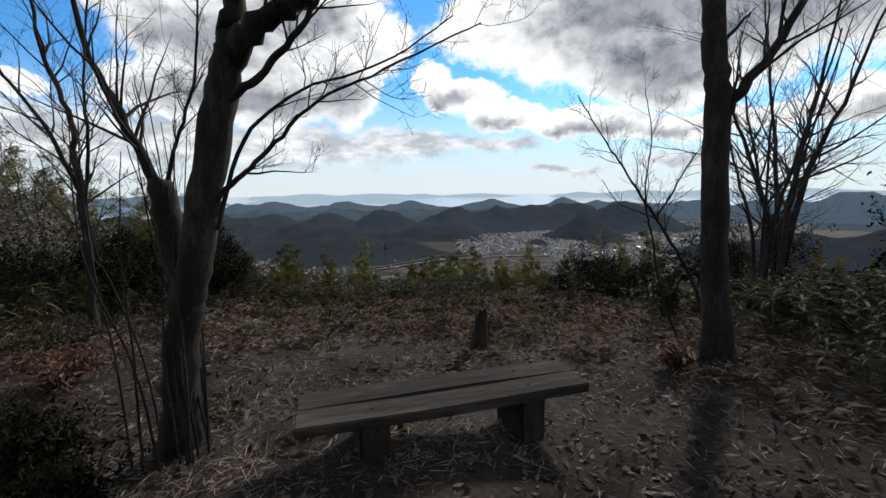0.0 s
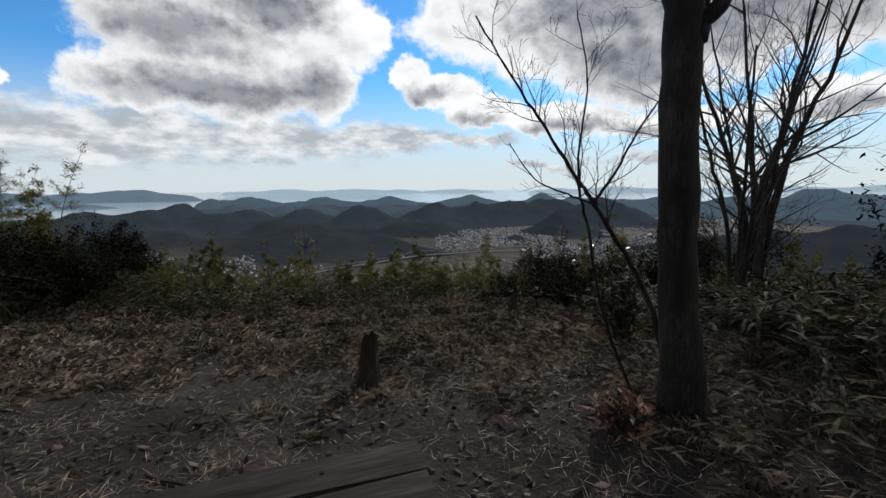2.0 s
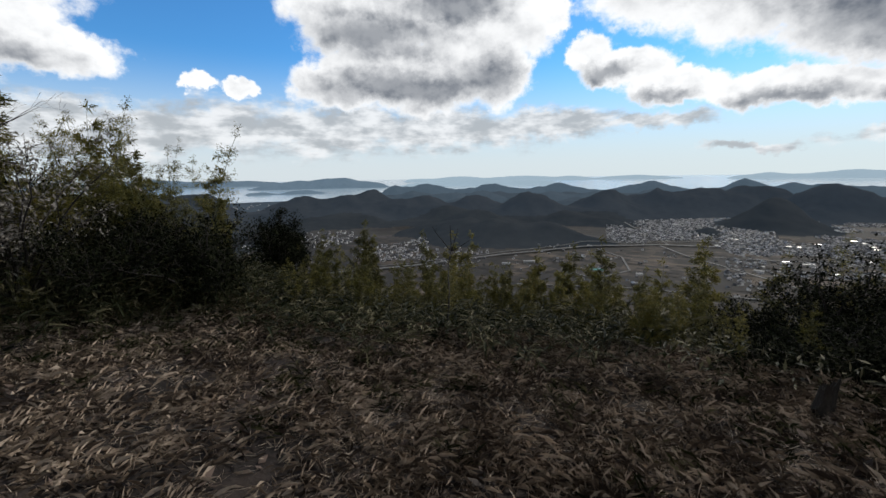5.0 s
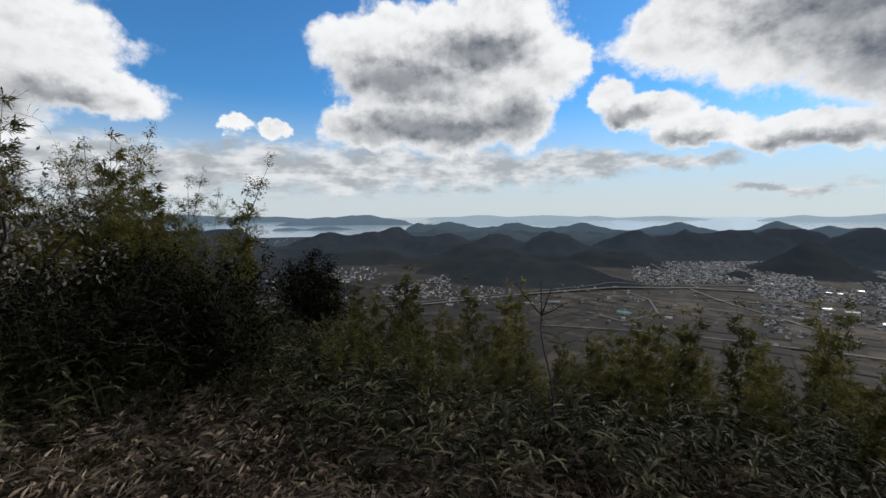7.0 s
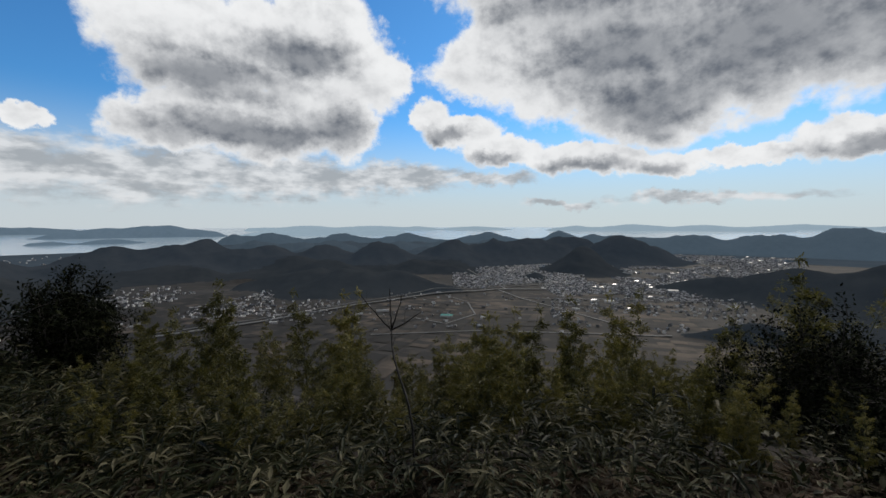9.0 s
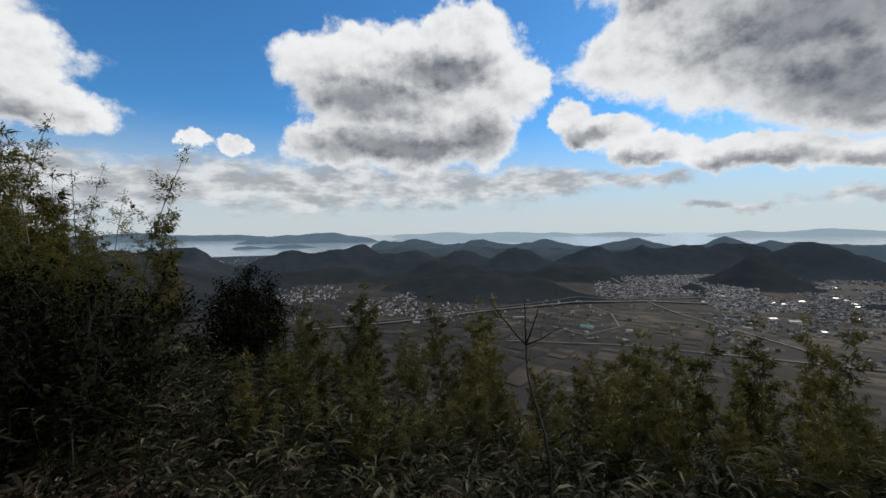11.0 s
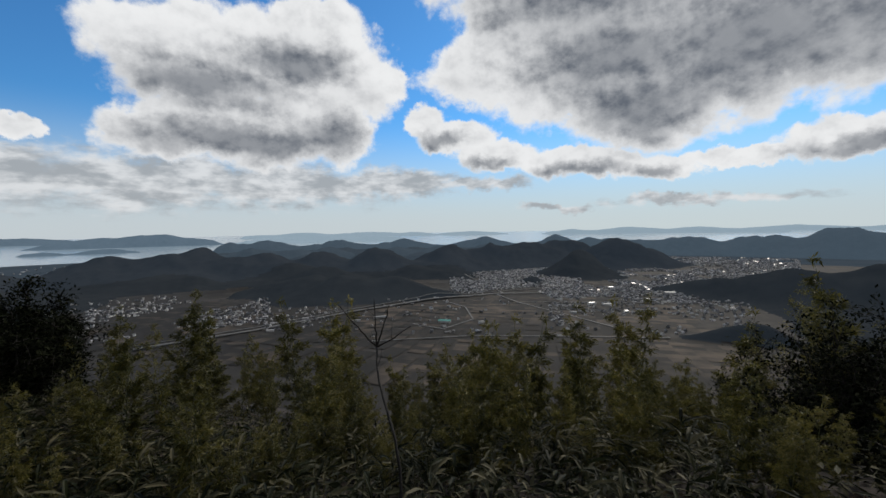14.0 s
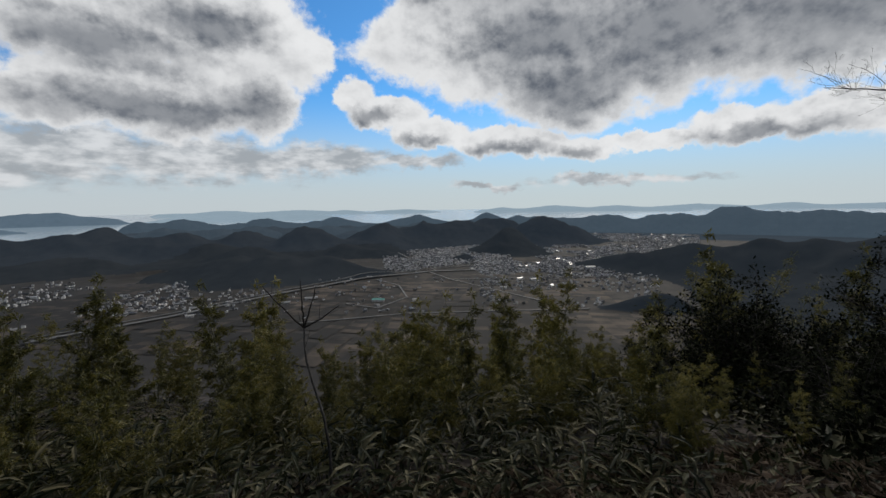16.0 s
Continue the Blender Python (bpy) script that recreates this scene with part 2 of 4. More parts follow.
M_WALLS = material("house_walls", [(0.12, 0.12, 0.12), (0.32, 0.315, 0.31), (0.75, 0.74, 0.72)], 0.1, 0.7, 0, island=0.7)
M_ROOFS = material("house_roofs", [(0.03, 0.033, 0.04), (0.08, 0.08, 0.09), (0.42, 0.41, 0.40)], 0.1, 0.38, 0, island=0.7, spec=0.7)
M_GREENROOF = material("green_sheet_roof", [(0.10, 0.33, 0.29), (0.16, 0.42, 0.37)], 0.2, 0.5, 0)
M_WHITE = material("white_cladding", [(0.3, 0.3, 0.3), (0.5, 0.5, 0.5)], 0.2, 0.6, 0)
M_SEA = material("sea_water", [(0.07, 0.10, 0.125), (0.11, 0.15, 0.175)], 0.004, 0.16, 0.08, fine_scale=0.03, spec=0.8, bump_distance=3)


def backdrop_material(name, color, air_haze):
    """Woods on far land; haze of the air before them is painted in as emission."""
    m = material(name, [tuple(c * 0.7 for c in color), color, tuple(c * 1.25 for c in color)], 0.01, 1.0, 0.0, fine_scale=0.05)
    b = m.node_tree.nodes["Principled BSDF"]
    b.inputs["Emission Color"].default_value = (*air_haze, 1)
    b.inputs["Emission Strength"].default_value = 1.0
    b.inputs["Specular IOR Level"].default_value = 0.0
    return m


# painted haze grows bluer and brighter from band to band
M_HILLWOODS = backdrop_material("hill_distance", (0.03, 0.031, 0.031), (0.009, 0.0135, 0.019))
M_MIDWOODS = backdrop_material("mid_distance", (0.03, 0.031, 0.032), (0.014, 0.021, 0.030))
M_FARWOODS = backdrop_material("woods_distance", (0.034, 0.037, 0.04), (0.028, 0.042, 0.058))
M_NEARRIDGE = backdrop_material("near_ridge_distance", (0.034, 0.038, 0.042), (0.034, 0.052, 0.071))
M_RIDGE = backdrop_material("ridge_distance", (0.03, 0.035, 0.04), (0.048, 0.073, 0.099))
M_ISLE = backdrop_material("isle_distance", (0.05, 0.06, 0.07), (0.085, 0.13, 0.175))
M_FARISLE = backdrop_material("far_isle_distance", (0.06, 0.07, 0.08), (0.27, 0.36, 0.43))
# hazy air over the far sea, painted as an even emission on the water
sea_haze = M_SEA.node_tree.nodes["Principled BSDF"]
sea_haze.inputs["Emission Color"].default_value, sea_haze.inputs["Emission Strength"].default_value = (0.11, 0.138, 0.16, 1), 1.0


# ---- building helpers ----
def link_mesh(name, verts, faces, mat, parent=None, smooth=True):
    me = bpy.data.meshes.new(name)
    me.from_pydata([tuple(v) for v in verts] if not isinstance(verts, np.ndarray) else verts.tolist(), [], faces if isinstance(faces, list) else faces.tolist())
    me.materials.append(mat)
    if smooth:
        me.polygons.foreach_set("use_smooth", np.ones(len(me.polygons), dtype=bool))
    me.update()
    ob = new(name, me)
    ob.parent = parent
    return ob


def part(name, bm, mat, parent, label=""):
    me = bpy.data.meshes.new(name)
    bm.to_mesh(me)
    bm.free()
    me.materials.append(mat)
    ob = new(name, me)
    ob.parent = parent
    return tagged(ob, label)


def hash2(ix, iy, seed):
    h = (ix.astype(np.int64) * 374761393 + iy.astype(np.int64) * 668265263 + seed * 1442695041) & 0x7FFFFFFF
    h = ((h ^ (h >> 13)) * 1274126177) & 0x7FFFFFFF
    return ((h ^ (h >> 16)) & 0xFFFF) / 65535.0


def value_noise(x, y, seed=0):
    x, y = np.asarray(x, float), np.asarray(y, float)
    ix, iy = np.floor(x), np.floor(y)
    fx, fy = x - ix, y - iy
    fx, fy = fx * fx * (3 - 2 * fx), fy * fy * (3 - 2 * fy)
    a, b = hash2(ix, iy, seed), hash2(ix + 1, iy, seed)
    c, d = hash2(ix, iy + 1, seed), hash2(ix + 1, iy + 1, seed)
    return (a * (1 - fx) + b * fx) * (1 - fy) + (c * (1 - fx) + d * fx) * fy


def fbm(x, y, octaves=4, seed=0):
    total, amp = 0.0, 0.5
    for i in range(octaves):
        total = total + amp * (value_noise(x, y, seed + i) - 0.5) * 2
        x, y, amp = np.asarray(x) * 2.03 + 7.1, np.asarray(y) * 2.03 + 3.7, amp * 0.5
    return total


def step01(v, lo, hi):
    v = np.clip((v - lo) / (hi - lo), 0, 1)
    return v * v * (3 - 2 * v)


# ---- the lie of the land ----
VALLEY = -110.0


def polar(az, r):
    return r * np.sin(np.radians(az)), r * np.cos(np.radians(az))


# azimuth, distance, angle of the top over the horizon, half length across, half depth, turn of the ridge
HILLS = [(-52.5, 1150, -1.9, 55, 90, 0), (-58, 1150, -1.7, 100, 120, 0), (-68, 1000, -1.5, 170, 170, 0), (-43.5, 1190, -2.4, 65, 90, 0), (-39, 1180, -2.8, 65, 85, 0), (-33.9, 1230, -1.9, 66, 85, 0), (-37, 1030, -4.7, 60, 55, 10), (-36, 1150, -2.7, 60, 80, 0)]
HILLS += [(-30, 1140, -3.2, 55, 70, -15), (-24, 1060, -4.1, 70, 60, -10), (-28, 960, -6.0, 55, 50, 0), (-20, 950, -4.6, 55, 55, 0), (-26, 1180, -2.9, 60, 70, 0), (-20, 1200, -2.7, 60, 70, 0)]
HILLS += [(-13, 1120, -2.5, 70, 75, 0), (-17.5, 745, -5.8, 58, 55, 12), (-11.5, 735, -6.2, 52, 48, 0), (-7.8, 725, -7.5, 34, 36, 0), (-22, 800, -5.6, 52, 55, -10), (-26, 830, -6.6, 52, 50, 0), (-30, 850, -8.0, 46, 40, 0)]
HILLS += [(-4, 1190, -2.2, 70, 85, 0), (2, 1240, -2.2, 75, 80, 0), (7, 1300, -2.2, 80, 80, 0), (-3, 1010, -5.2, 42, 46, 0), (-7, 1030, -4.6, 45, 50, 0), (14.1, 1040, -2.9, 46, 52, 0), (6.8, 860, -6.5, 19, 20, 0), (17, 1300, -1.9, 75, 70, 0), (20.5, 1340, -2.8, 55, 60, 0), (12, 1380, -1.9, 80, 70, 0)]
HILLS += [(33, 790, -5.1, 75, 42, 4), (27.5, 775, -6.4, 55, 34, 0), (42, 790, -4.5, 110, 60, 0), (52, 800, -3.8, 140, 90, 0), (31, 505, -10.6, 28, 12, 0), (66, 800, -2.5, 200, 180, 0)]
HILLS = [(az, r, 1.3 + r * math.tan(radians(el)), w * (1.3 if r > 940 else 1.1), d * 1.1, turn) for az, r, el, w, d, turn in HILLS]


def base_level(r):
    return VALLEY + 78.0 * step01(r, 1500, 4700) * np.clip((r - 1500) / 3200, 0, 1)


def land(x, y):
    """Height of the ground."""
    x, y = np.asarray(x, float), np.asarray(y, float)
    r = np.hypot(x, y)
    az = np.degrees(np.arctan2(x, y))
    edge = 6.3 + 0.25 * np.sin(x * 0.9) + 1.2 * step01(-x, 2.0, 6.0) + 0.5 * step01(x, 3, 6)
    d = np.maximum(y - edge, 0)
    behind = np.maximum(-y - 6, 0)
    side = np.maximum(np.abs(x) - 9, 0)
    near = -0.03 * np.clip(y - 2, 0, 4) - 0.5 * d * d / (d + 2.0) - 0.25 * side * step01(y, -2, 3)
    near = near + 0.06 * fbm(x * 0.8, y * 0.8, 3, 5) * step01(r, 0, 2) + 0.022 * fbm(x * 4, y * 4, 3, 9)
    near = near + (0.035 * fbm(x * 2.3, y * 2.3, 2, 44) + 0.05 * np.abs(fbm(x * 1.5, y * 1.5, 2, 45))) * step01(y, 2.5, 4.5) * step01(8 - y, 0, 1)
    # unseen rise added behind the viewpoint to block sky light
    near = near + 9.0 * step01(-y - 1.2 * np.abs(x) * 0.15, 2.2, 12.0)
    near = near + 0.2 * np.exp(-((x - 0.6) ** 2 / 0.9 + (y - 2.3) ** 2 / 0.6))
    near = near + 0.36 * np.exp(-((x - 3.7) ** 2 / 2.2 + (y - 4.0) ** 2 / 2.2))
    near = near + fbm(x * 0.05, y * 0.05, 4, 3) * 5 * step01(r, 14, 90)
    low = base_level(r) + 0 * x
    hills = 0 * x
    wx = x + 48 * fbm(x * 0.007, y * 0.007, 3, 91)
    wy = y + 48 * fbm(x * 0.007, y * 0.007, 3, 92)
    for haz, hr, top, w, dep, turn in HILLS:
        hx, hy = polar(haz, hr)
        c, s = math.cos(radians(-haz + turn)), math.sin(radians(-haz + turn))
        u, v = (wx - hx) * c + (wy - hy) * s, -(wx - hx) * s + (wy - hy) * c
        q = (u / w) ** 2 + (v / dep) ** 2
        hills = hills + ((top - low) * np.exp(-q * 0.8)) ** 3
    hills = np.cbrt(hills) * 0.97
    rough = fbm(x * 0.008, y * 0.008, 5, 21)
    ridged = 1 - 2 * np.abs(fbm(x * 0.006, y * 0.006, 4, 33))
    amount = step01(hills, 1.5, 16)
    folds = np.abs(fbm(x * 0.0042, y * 0.0042, 4, 51))
    back = 34 * step01(r, 1300, 1700) * step01(2300 - r, 0, 300) * step01(-az, -16, -6) * step01(az, -37, -29)
    gully = np.abs(fbm(x * 0.011 + 0.4 * rough, y * 0.011, 5, 61))
    hills = hills * (0.86 + 0.2 * ridged * amount + 0.26 * (0.42 - 1.6 * gully) * amount + 0.1 * rough) + back * np.clip(0.75 + 0.5 * rough - 1.5 * folds, 0, 1.5)
    low = low + hills - 25 * step01(r, 2150, 2400) * (1 - step01(hills, 0, 12))
    return np.maximum(near, low) if near.ndim == 0 else np.where(near > low, near, low)


def ground_at(x, y):
    return float(land(np.array([x]), np.array([y]))[0])


# ---- ground, water, far land ----
def polar_sheet(name, az, radii, height, mat):
    aa, rr = np.meshgrid(np.asarray(az), np.asarray(radii))
    x, y = polar(aa, rr)
    z = height(x, y)
    n, k = aa.shape
    verts = np.stack([x, y, z], -1).reshape(-1, 3)
    i = np.arange(n - 1)[:, None] * k
    j = np.arange(k)[None, :]
    jn = (j + 1) % k
    faces = np.stack([i + j, i + jn, i + k + jn, i + k + j], -1).reshape(-1, 4)[:, ::-1]
    return link_mesh(name, verts, faces, mat)


AZS = np.concatenate([np.arange(-78, 78, 0.3), np.arange(78, 282, 4.0)])
RADII = np.concatenate([[0.02], 0.15 * 1.029 ** np.arange(0, 340)])
RADII = np.concatenate([RADII[RADII < 260], 260 * 1.011 ** np.arange(0, 206)])
RADII = RADII[RADII < 2420]
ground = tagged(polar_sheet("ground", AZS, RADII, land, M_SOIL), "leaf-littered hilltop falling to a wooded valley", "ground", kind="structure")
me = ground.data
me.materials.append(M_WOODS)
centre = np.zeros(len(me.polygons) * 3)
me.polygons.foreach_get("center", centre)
# hill faces farther off take the materials with more painted haze
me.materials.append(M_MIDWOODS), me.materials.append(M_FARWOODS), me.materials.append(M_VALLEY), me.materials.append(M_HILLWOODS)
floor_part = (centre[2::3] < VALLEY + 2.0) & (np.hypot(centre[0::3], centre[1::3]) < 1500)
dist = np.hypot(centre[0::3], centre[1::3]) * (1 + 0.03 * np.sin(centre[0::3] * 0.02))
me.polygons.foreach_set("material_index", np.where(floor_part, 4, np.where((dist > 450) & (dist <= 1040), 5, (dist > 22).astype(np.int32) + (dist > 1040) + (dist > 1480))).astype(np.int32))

SEA_R = np.concatenate([np.linspace(2100, 4700, 40)])
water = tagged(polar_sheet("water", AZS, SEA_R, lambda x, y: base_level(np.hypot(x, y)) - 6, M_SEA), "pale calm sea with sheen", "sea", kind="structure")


def far_ridge(name, label, mat, az0, az1, r, foot, peaks, depth=180, seed=0):
    """A range of far hills: peaks are azimuth, height over the foot, half width in degrees."""
    az = np.arange(az0, az1, 0.12)
    crest = 0 * az
    for pa, ph, pw in peaks:
        crest = crest + (ph * np.exp(-np.abs((az - pa) / (pw * 1.25)) ** 1.6)) ** 4
    crest = crest ** 0.25 * (0.92 + 0.26 * fbm(az * 0.55, az * 0 + seed, 6, seed)) * step01(np.minimum(az - az0, az1 - az), 0, 1.5)
    rows = []
    for k, share in ((-1, 0), (-0.75, 0.3), (-0.5, 0.62), (-0.2, 0.92), (0, 1), (0.3, 0.85), (0.7, 0.4), (1, 0)):
        x, y = polar(az, r + depth * k)
        wob = 1 + 0.25 * fbm(az * 1.7, az * 0 + k * 3, 3, seed + 5) * (1 - share)
        sea = base_level(r) - 12
        rows.append(np.stack([x, y, sea + (foot + crest - sea) * share * wob * step01(crest, 0, 9)], -1))
    v = np.concatenate(rows)
    k = len(az)
    f = [[a * k + i, a * k + i + 1, (a + 1) * k + i + 1, (a + 1) * k + i] for a in range(7) for i in range(k - 1)]
    return tagged(link_mesh(name, v, f, mat), label, "backdrop", kind="structure")


# blue and paleness of these ranges come from haze painted into the emission
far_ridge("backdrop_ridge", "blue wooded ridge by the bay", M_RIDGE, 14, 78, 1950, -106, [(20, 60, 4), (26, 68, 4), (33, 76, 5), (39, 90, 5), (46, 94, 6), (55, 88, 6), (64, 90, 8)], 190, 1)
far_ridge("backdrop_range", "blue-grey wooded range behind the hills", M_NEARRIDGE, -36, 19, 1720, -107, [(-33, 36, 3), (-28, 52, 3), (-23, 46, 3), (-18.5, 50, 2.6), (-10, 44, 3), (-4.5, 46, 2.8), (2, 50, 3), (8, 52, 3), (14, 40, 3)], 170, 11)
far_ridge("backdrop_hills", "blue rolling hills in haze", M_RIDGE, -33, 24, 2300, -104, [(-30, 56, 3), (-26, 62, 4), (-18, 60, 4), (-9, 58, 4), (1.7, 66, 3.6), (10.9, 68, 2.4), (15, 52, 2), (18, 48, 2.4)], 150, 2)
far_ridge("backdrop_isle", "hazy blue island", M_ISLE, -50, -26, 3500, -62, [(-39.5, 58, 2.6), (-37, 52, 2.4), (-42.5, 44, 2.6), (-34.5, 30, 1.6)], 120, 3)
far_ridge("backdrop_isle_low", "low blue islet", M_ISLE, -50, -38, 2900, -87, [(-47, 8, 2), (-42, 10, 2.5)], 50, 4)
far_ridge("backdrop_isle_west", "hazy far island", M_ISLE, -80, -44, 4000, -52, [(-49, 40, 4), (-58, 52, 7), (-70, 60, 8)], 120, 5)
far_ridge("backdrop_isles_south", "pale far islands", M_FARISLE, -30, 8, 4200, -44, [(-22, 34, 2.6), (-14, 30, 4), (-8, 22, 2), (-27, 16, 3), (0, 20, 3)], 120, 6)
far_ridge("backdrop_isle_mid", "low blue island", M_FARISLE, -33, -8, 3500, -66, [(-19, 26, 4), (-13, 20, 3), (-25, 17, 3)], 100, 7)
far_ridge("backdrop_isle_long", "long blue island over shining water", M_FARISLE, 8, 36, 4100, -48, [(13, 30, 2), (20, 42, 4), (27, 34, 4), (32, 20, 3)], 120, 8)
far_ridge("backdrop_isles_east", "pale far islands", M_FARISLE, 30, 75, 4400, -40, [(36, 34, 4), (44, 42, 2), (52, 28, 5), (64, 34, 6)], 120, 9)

# ---- valley: fields, roads, town ----
rng = np.random.default_rng(4)


def quads_mesh(name, quads, mat):
    v = np.asarray(quads).reshape(-1, 3)
    return link_mesh(name, v, np.arange(len(v)).reshape(-1, 4), mat, smooth=False)


def flat_ok(x, y, margin=0.8):
    return abs(ground_at(x, y) - VALLEY) < margin


def bent_plot(x, y, lift):
    """Plot corners, drawn along the winding banks."""
    wx = 16 * float(fbm(np.array([x * 0.008]), np.array([y * 0.008]), 2, 81)[0])
    wy = 22 * float(fbm(np.array([x * 0.007]), np.array([y * 0.007]), 2, 82)[0])
    return (x + wx, y + wy, VALLEY + lift)


quads = []
for gx in np.arange(-420, 420, 15):
    for gy in np.arange(300, 1000, 9.5):
        j = rng.uniform(-3, 3, 4)
        w, h = 15.3 + j[0] * 0.1, 9.7 + j[1] * 0.06
        lift = 0.5 + 0.15 * rng.random()
        a = radians(-14 + 5 * math.sin(gx * 0.01))
        c, s = math.cos(a), math.sin(a)
        px, py = gx * c - (gy - 600) * s, gx * s + (gy - 600) * c + 600
        if rng.random() < 0.12 or not flat_ok(px, py):
            continue
        quads.append([bent_plot(px + u * c - v * s, py + u * s + v * c, lift) for u, v in ((-w / 2, -h / 2), (w / 2, -h / 2), (w / 2, h / 2), (-w / 2, h / 2))])
tagged(quads_mesh("fields", quads, M_FIELD), "fallow brown winter paddy fields", "fields", kind="stuff")


def road(name, pts, width, lift, label):
    p = []
    for a, b in zip(pts, pts[1:]):
        (ax, ay), (bx, by) = polar(*a), polar(*b)
        for k in range(8):
            p.append((ax + (bx - ax) * k / 8, ay + (by - ay) * k / 8))
    p.append(polar(*pts[-1]))
    v, f = [], []
    for i, (x, y) in enumerate(p):
        q, o = p[min(i + 1, len(p) - 1)], p[max(i - 1, 0)]
        d = Vector((q[0] - o[0], q[1] - o[1])).normalized() * width / 2
        z = max(VALLEY, ground_at(x, y)) + lift
        for sx, dz in ((-1.0, -0.8), (-1.0, 0), (1.0, 0), (1.0, -0.8)):
            v.append((x - d.y * sx, y + d.x * sx, z + dz))
        if i:
            b = i * 4
            f += [(b - 4 + k, b - 3 + k, b + 1 + k, b + k) for k in range(3)]
    return tagged(link_mesh(name, v, f, M_ROAD, smooth=False), label, "road", kind="structure")


road("road_bypass", [(-40, 500), (-28, 520), (-16, 590), (-6, 660), (3, 720), (12, 740), (24, 760)], 6, 2.2, "pale raised bypass road across the valley")
road("road_rail", [(-40, 515), (-28, 536), (-16, 608), (-6, 682), (3, 745), (10, 800)], 2.5, 1.8, "railway embankment beside the bypass")
road("road_town", [(3, 720), (6, 640), (12, 560), (18, 500)], 3, 1.4, "pale local road through fields")
road("road_farm", [(-8, 500), (-4, 470), (0, 520), (-1, 600), (-4, 655)], 2.4, 1.4, "narrow pale farm track")
road("road_lane", [(-14, 430), (0, 440), (14, 450), (24, 470)], 2.4, 1.4, "narrow pale farm lane")
road("road_hill", [(4, 730), (2, 850), (-1, 980)], 2.8, 1.4, "pale road into the side valley")
road("road_east", [(6, 640), (16, 660), (28, 700)], 3, 1.4, "pale road at the town edge")

hv, wall_f, roof_f = [], [], []


def house(x, y, z, w, d, h, a, ridge):
    c, s = math.cos(a), math.sin(a)
    b = len(hv)
    for u, v, q in ((-1, -1, 0), (1, -1, 0), (1, 1, 0), (-1, 1, 0), (-1, -1, h), (1, -1, h), (1, 1, h), (-1, 1, h)):
        hv.append((x + u * w / 2 * c - v * d / 2 * s, y + u * w / 2 * s + v * d / 2 * c, z + q))
    for i in range(4):
        wall_f.append((b + i, b + (i + 1) % 4, b + 4 + (i + 1) % 4, b + 4 + i))
    b = len(hv)
    for u, v, q in ((-1.12, -1.15, h), (1.12, -1.15, h), (1.12, 1.15, h), (-1.12, 1.15, h), (-1.05, 0, h + ridge), (1.05, 0, h + ridge)):
        hv.append((x + u * w / 2 * c - v * d / 2 * s, y + u * w / 2 * s + v * d / 2 * c, z + q))
    roof_f.extend([(b, b + 1, b + 5, b + 4), (b + 2, b + 3, b + 4, b + 5), (b + 1, b + 2, b + 5), (b + 3, b, b + 4)])


def settle(count, az0, az1, r0, r1, big=0.025, seed=0):
    g = np.random.default_rng(seed)
    az, rr = g.uniform(az0, az1, count * 2), np.sqrt(g.uniform(r0 ** 2, r1 ** 2, count * 2))
    x, y = polar(az, rr)
    ok = (np.abs(land(x, y) - base_level(rr)) < 4) & (fbm(x * 0.012, y * 0.012, 2, 77) > -0.22)
    for px, py in list(zip(x[ok], y[ok]))[:count]:
        large = g.random() < big
        w, d = (g.uniform(4.5, 9), g.uniform(3, 5)) if large else (g.uniform(2.3, 3.8), g.uniform(2.0, 2.9))
        house(px, py, ground_at(px, py) - 0.3, w, d, g.uniform(1.5, 2.5) if not large else 2.6, g.normal(0.25, 0.12) + (1.57 if g.random() < 0.4 else 0), 0.7 if large else 1.1)


settle(4200, 3, 27, 690, 1180, 0.012, seed=1)
settle(1100, -3, 5, 730, 1060, seed=2)
settle(4600, 17, 36, 960, 1700, 0.012, seed=3)
settle(420, -44, -26, 560, 800, seed=4)
settle(160, -34, -18, 500, 640, seed=14)
settle(420, 10, 32, 480, 720, seed=5)
settle(120, -52, -36, 560, 900, seed=6)
settle(90, -16, 12, 440, 680, seed=8)
settle(160, -62, -44, 1300, 2000, 0.3, seed=7)
me = bpy.data.meshes.new("town")
me.from_pydata(hv, [], wall_f + roof_f)
me.materials.append(M_WALLS), me.materials.append(M_ROOFS)
me.polygons.foreach_set("material_index", np.array([0] * len(wall_f) + [1] * len(roof_f), dtype=np.int32))
tagged(new("town", me), "dense low houses with dark tiled roofs", "town", kind="stuff")


def bm_box(bm, size, at, turn=0.0, bevel=0.0):
    r = bmesh.ops.create_cube(bm, size=1.0)
    bmesh.ops.scale(bm, vec=size, verts=r["verts"])
    bmesh.ops.rotate(bm, cent=(0, 0, 0), matrix=Matrix.Rotation(turn, 3, "Z"), verts=r["verts"])
    bmesh.ops.translate(bm, vec=at, verts=r["verts"])
    if bevel:
        edges = list({e for v in r["verts"] for e in v.link_edges})
        bmesh.ops.bevel(bm, geom=edges, offset=bevel, segments=2, affect="EDGES")


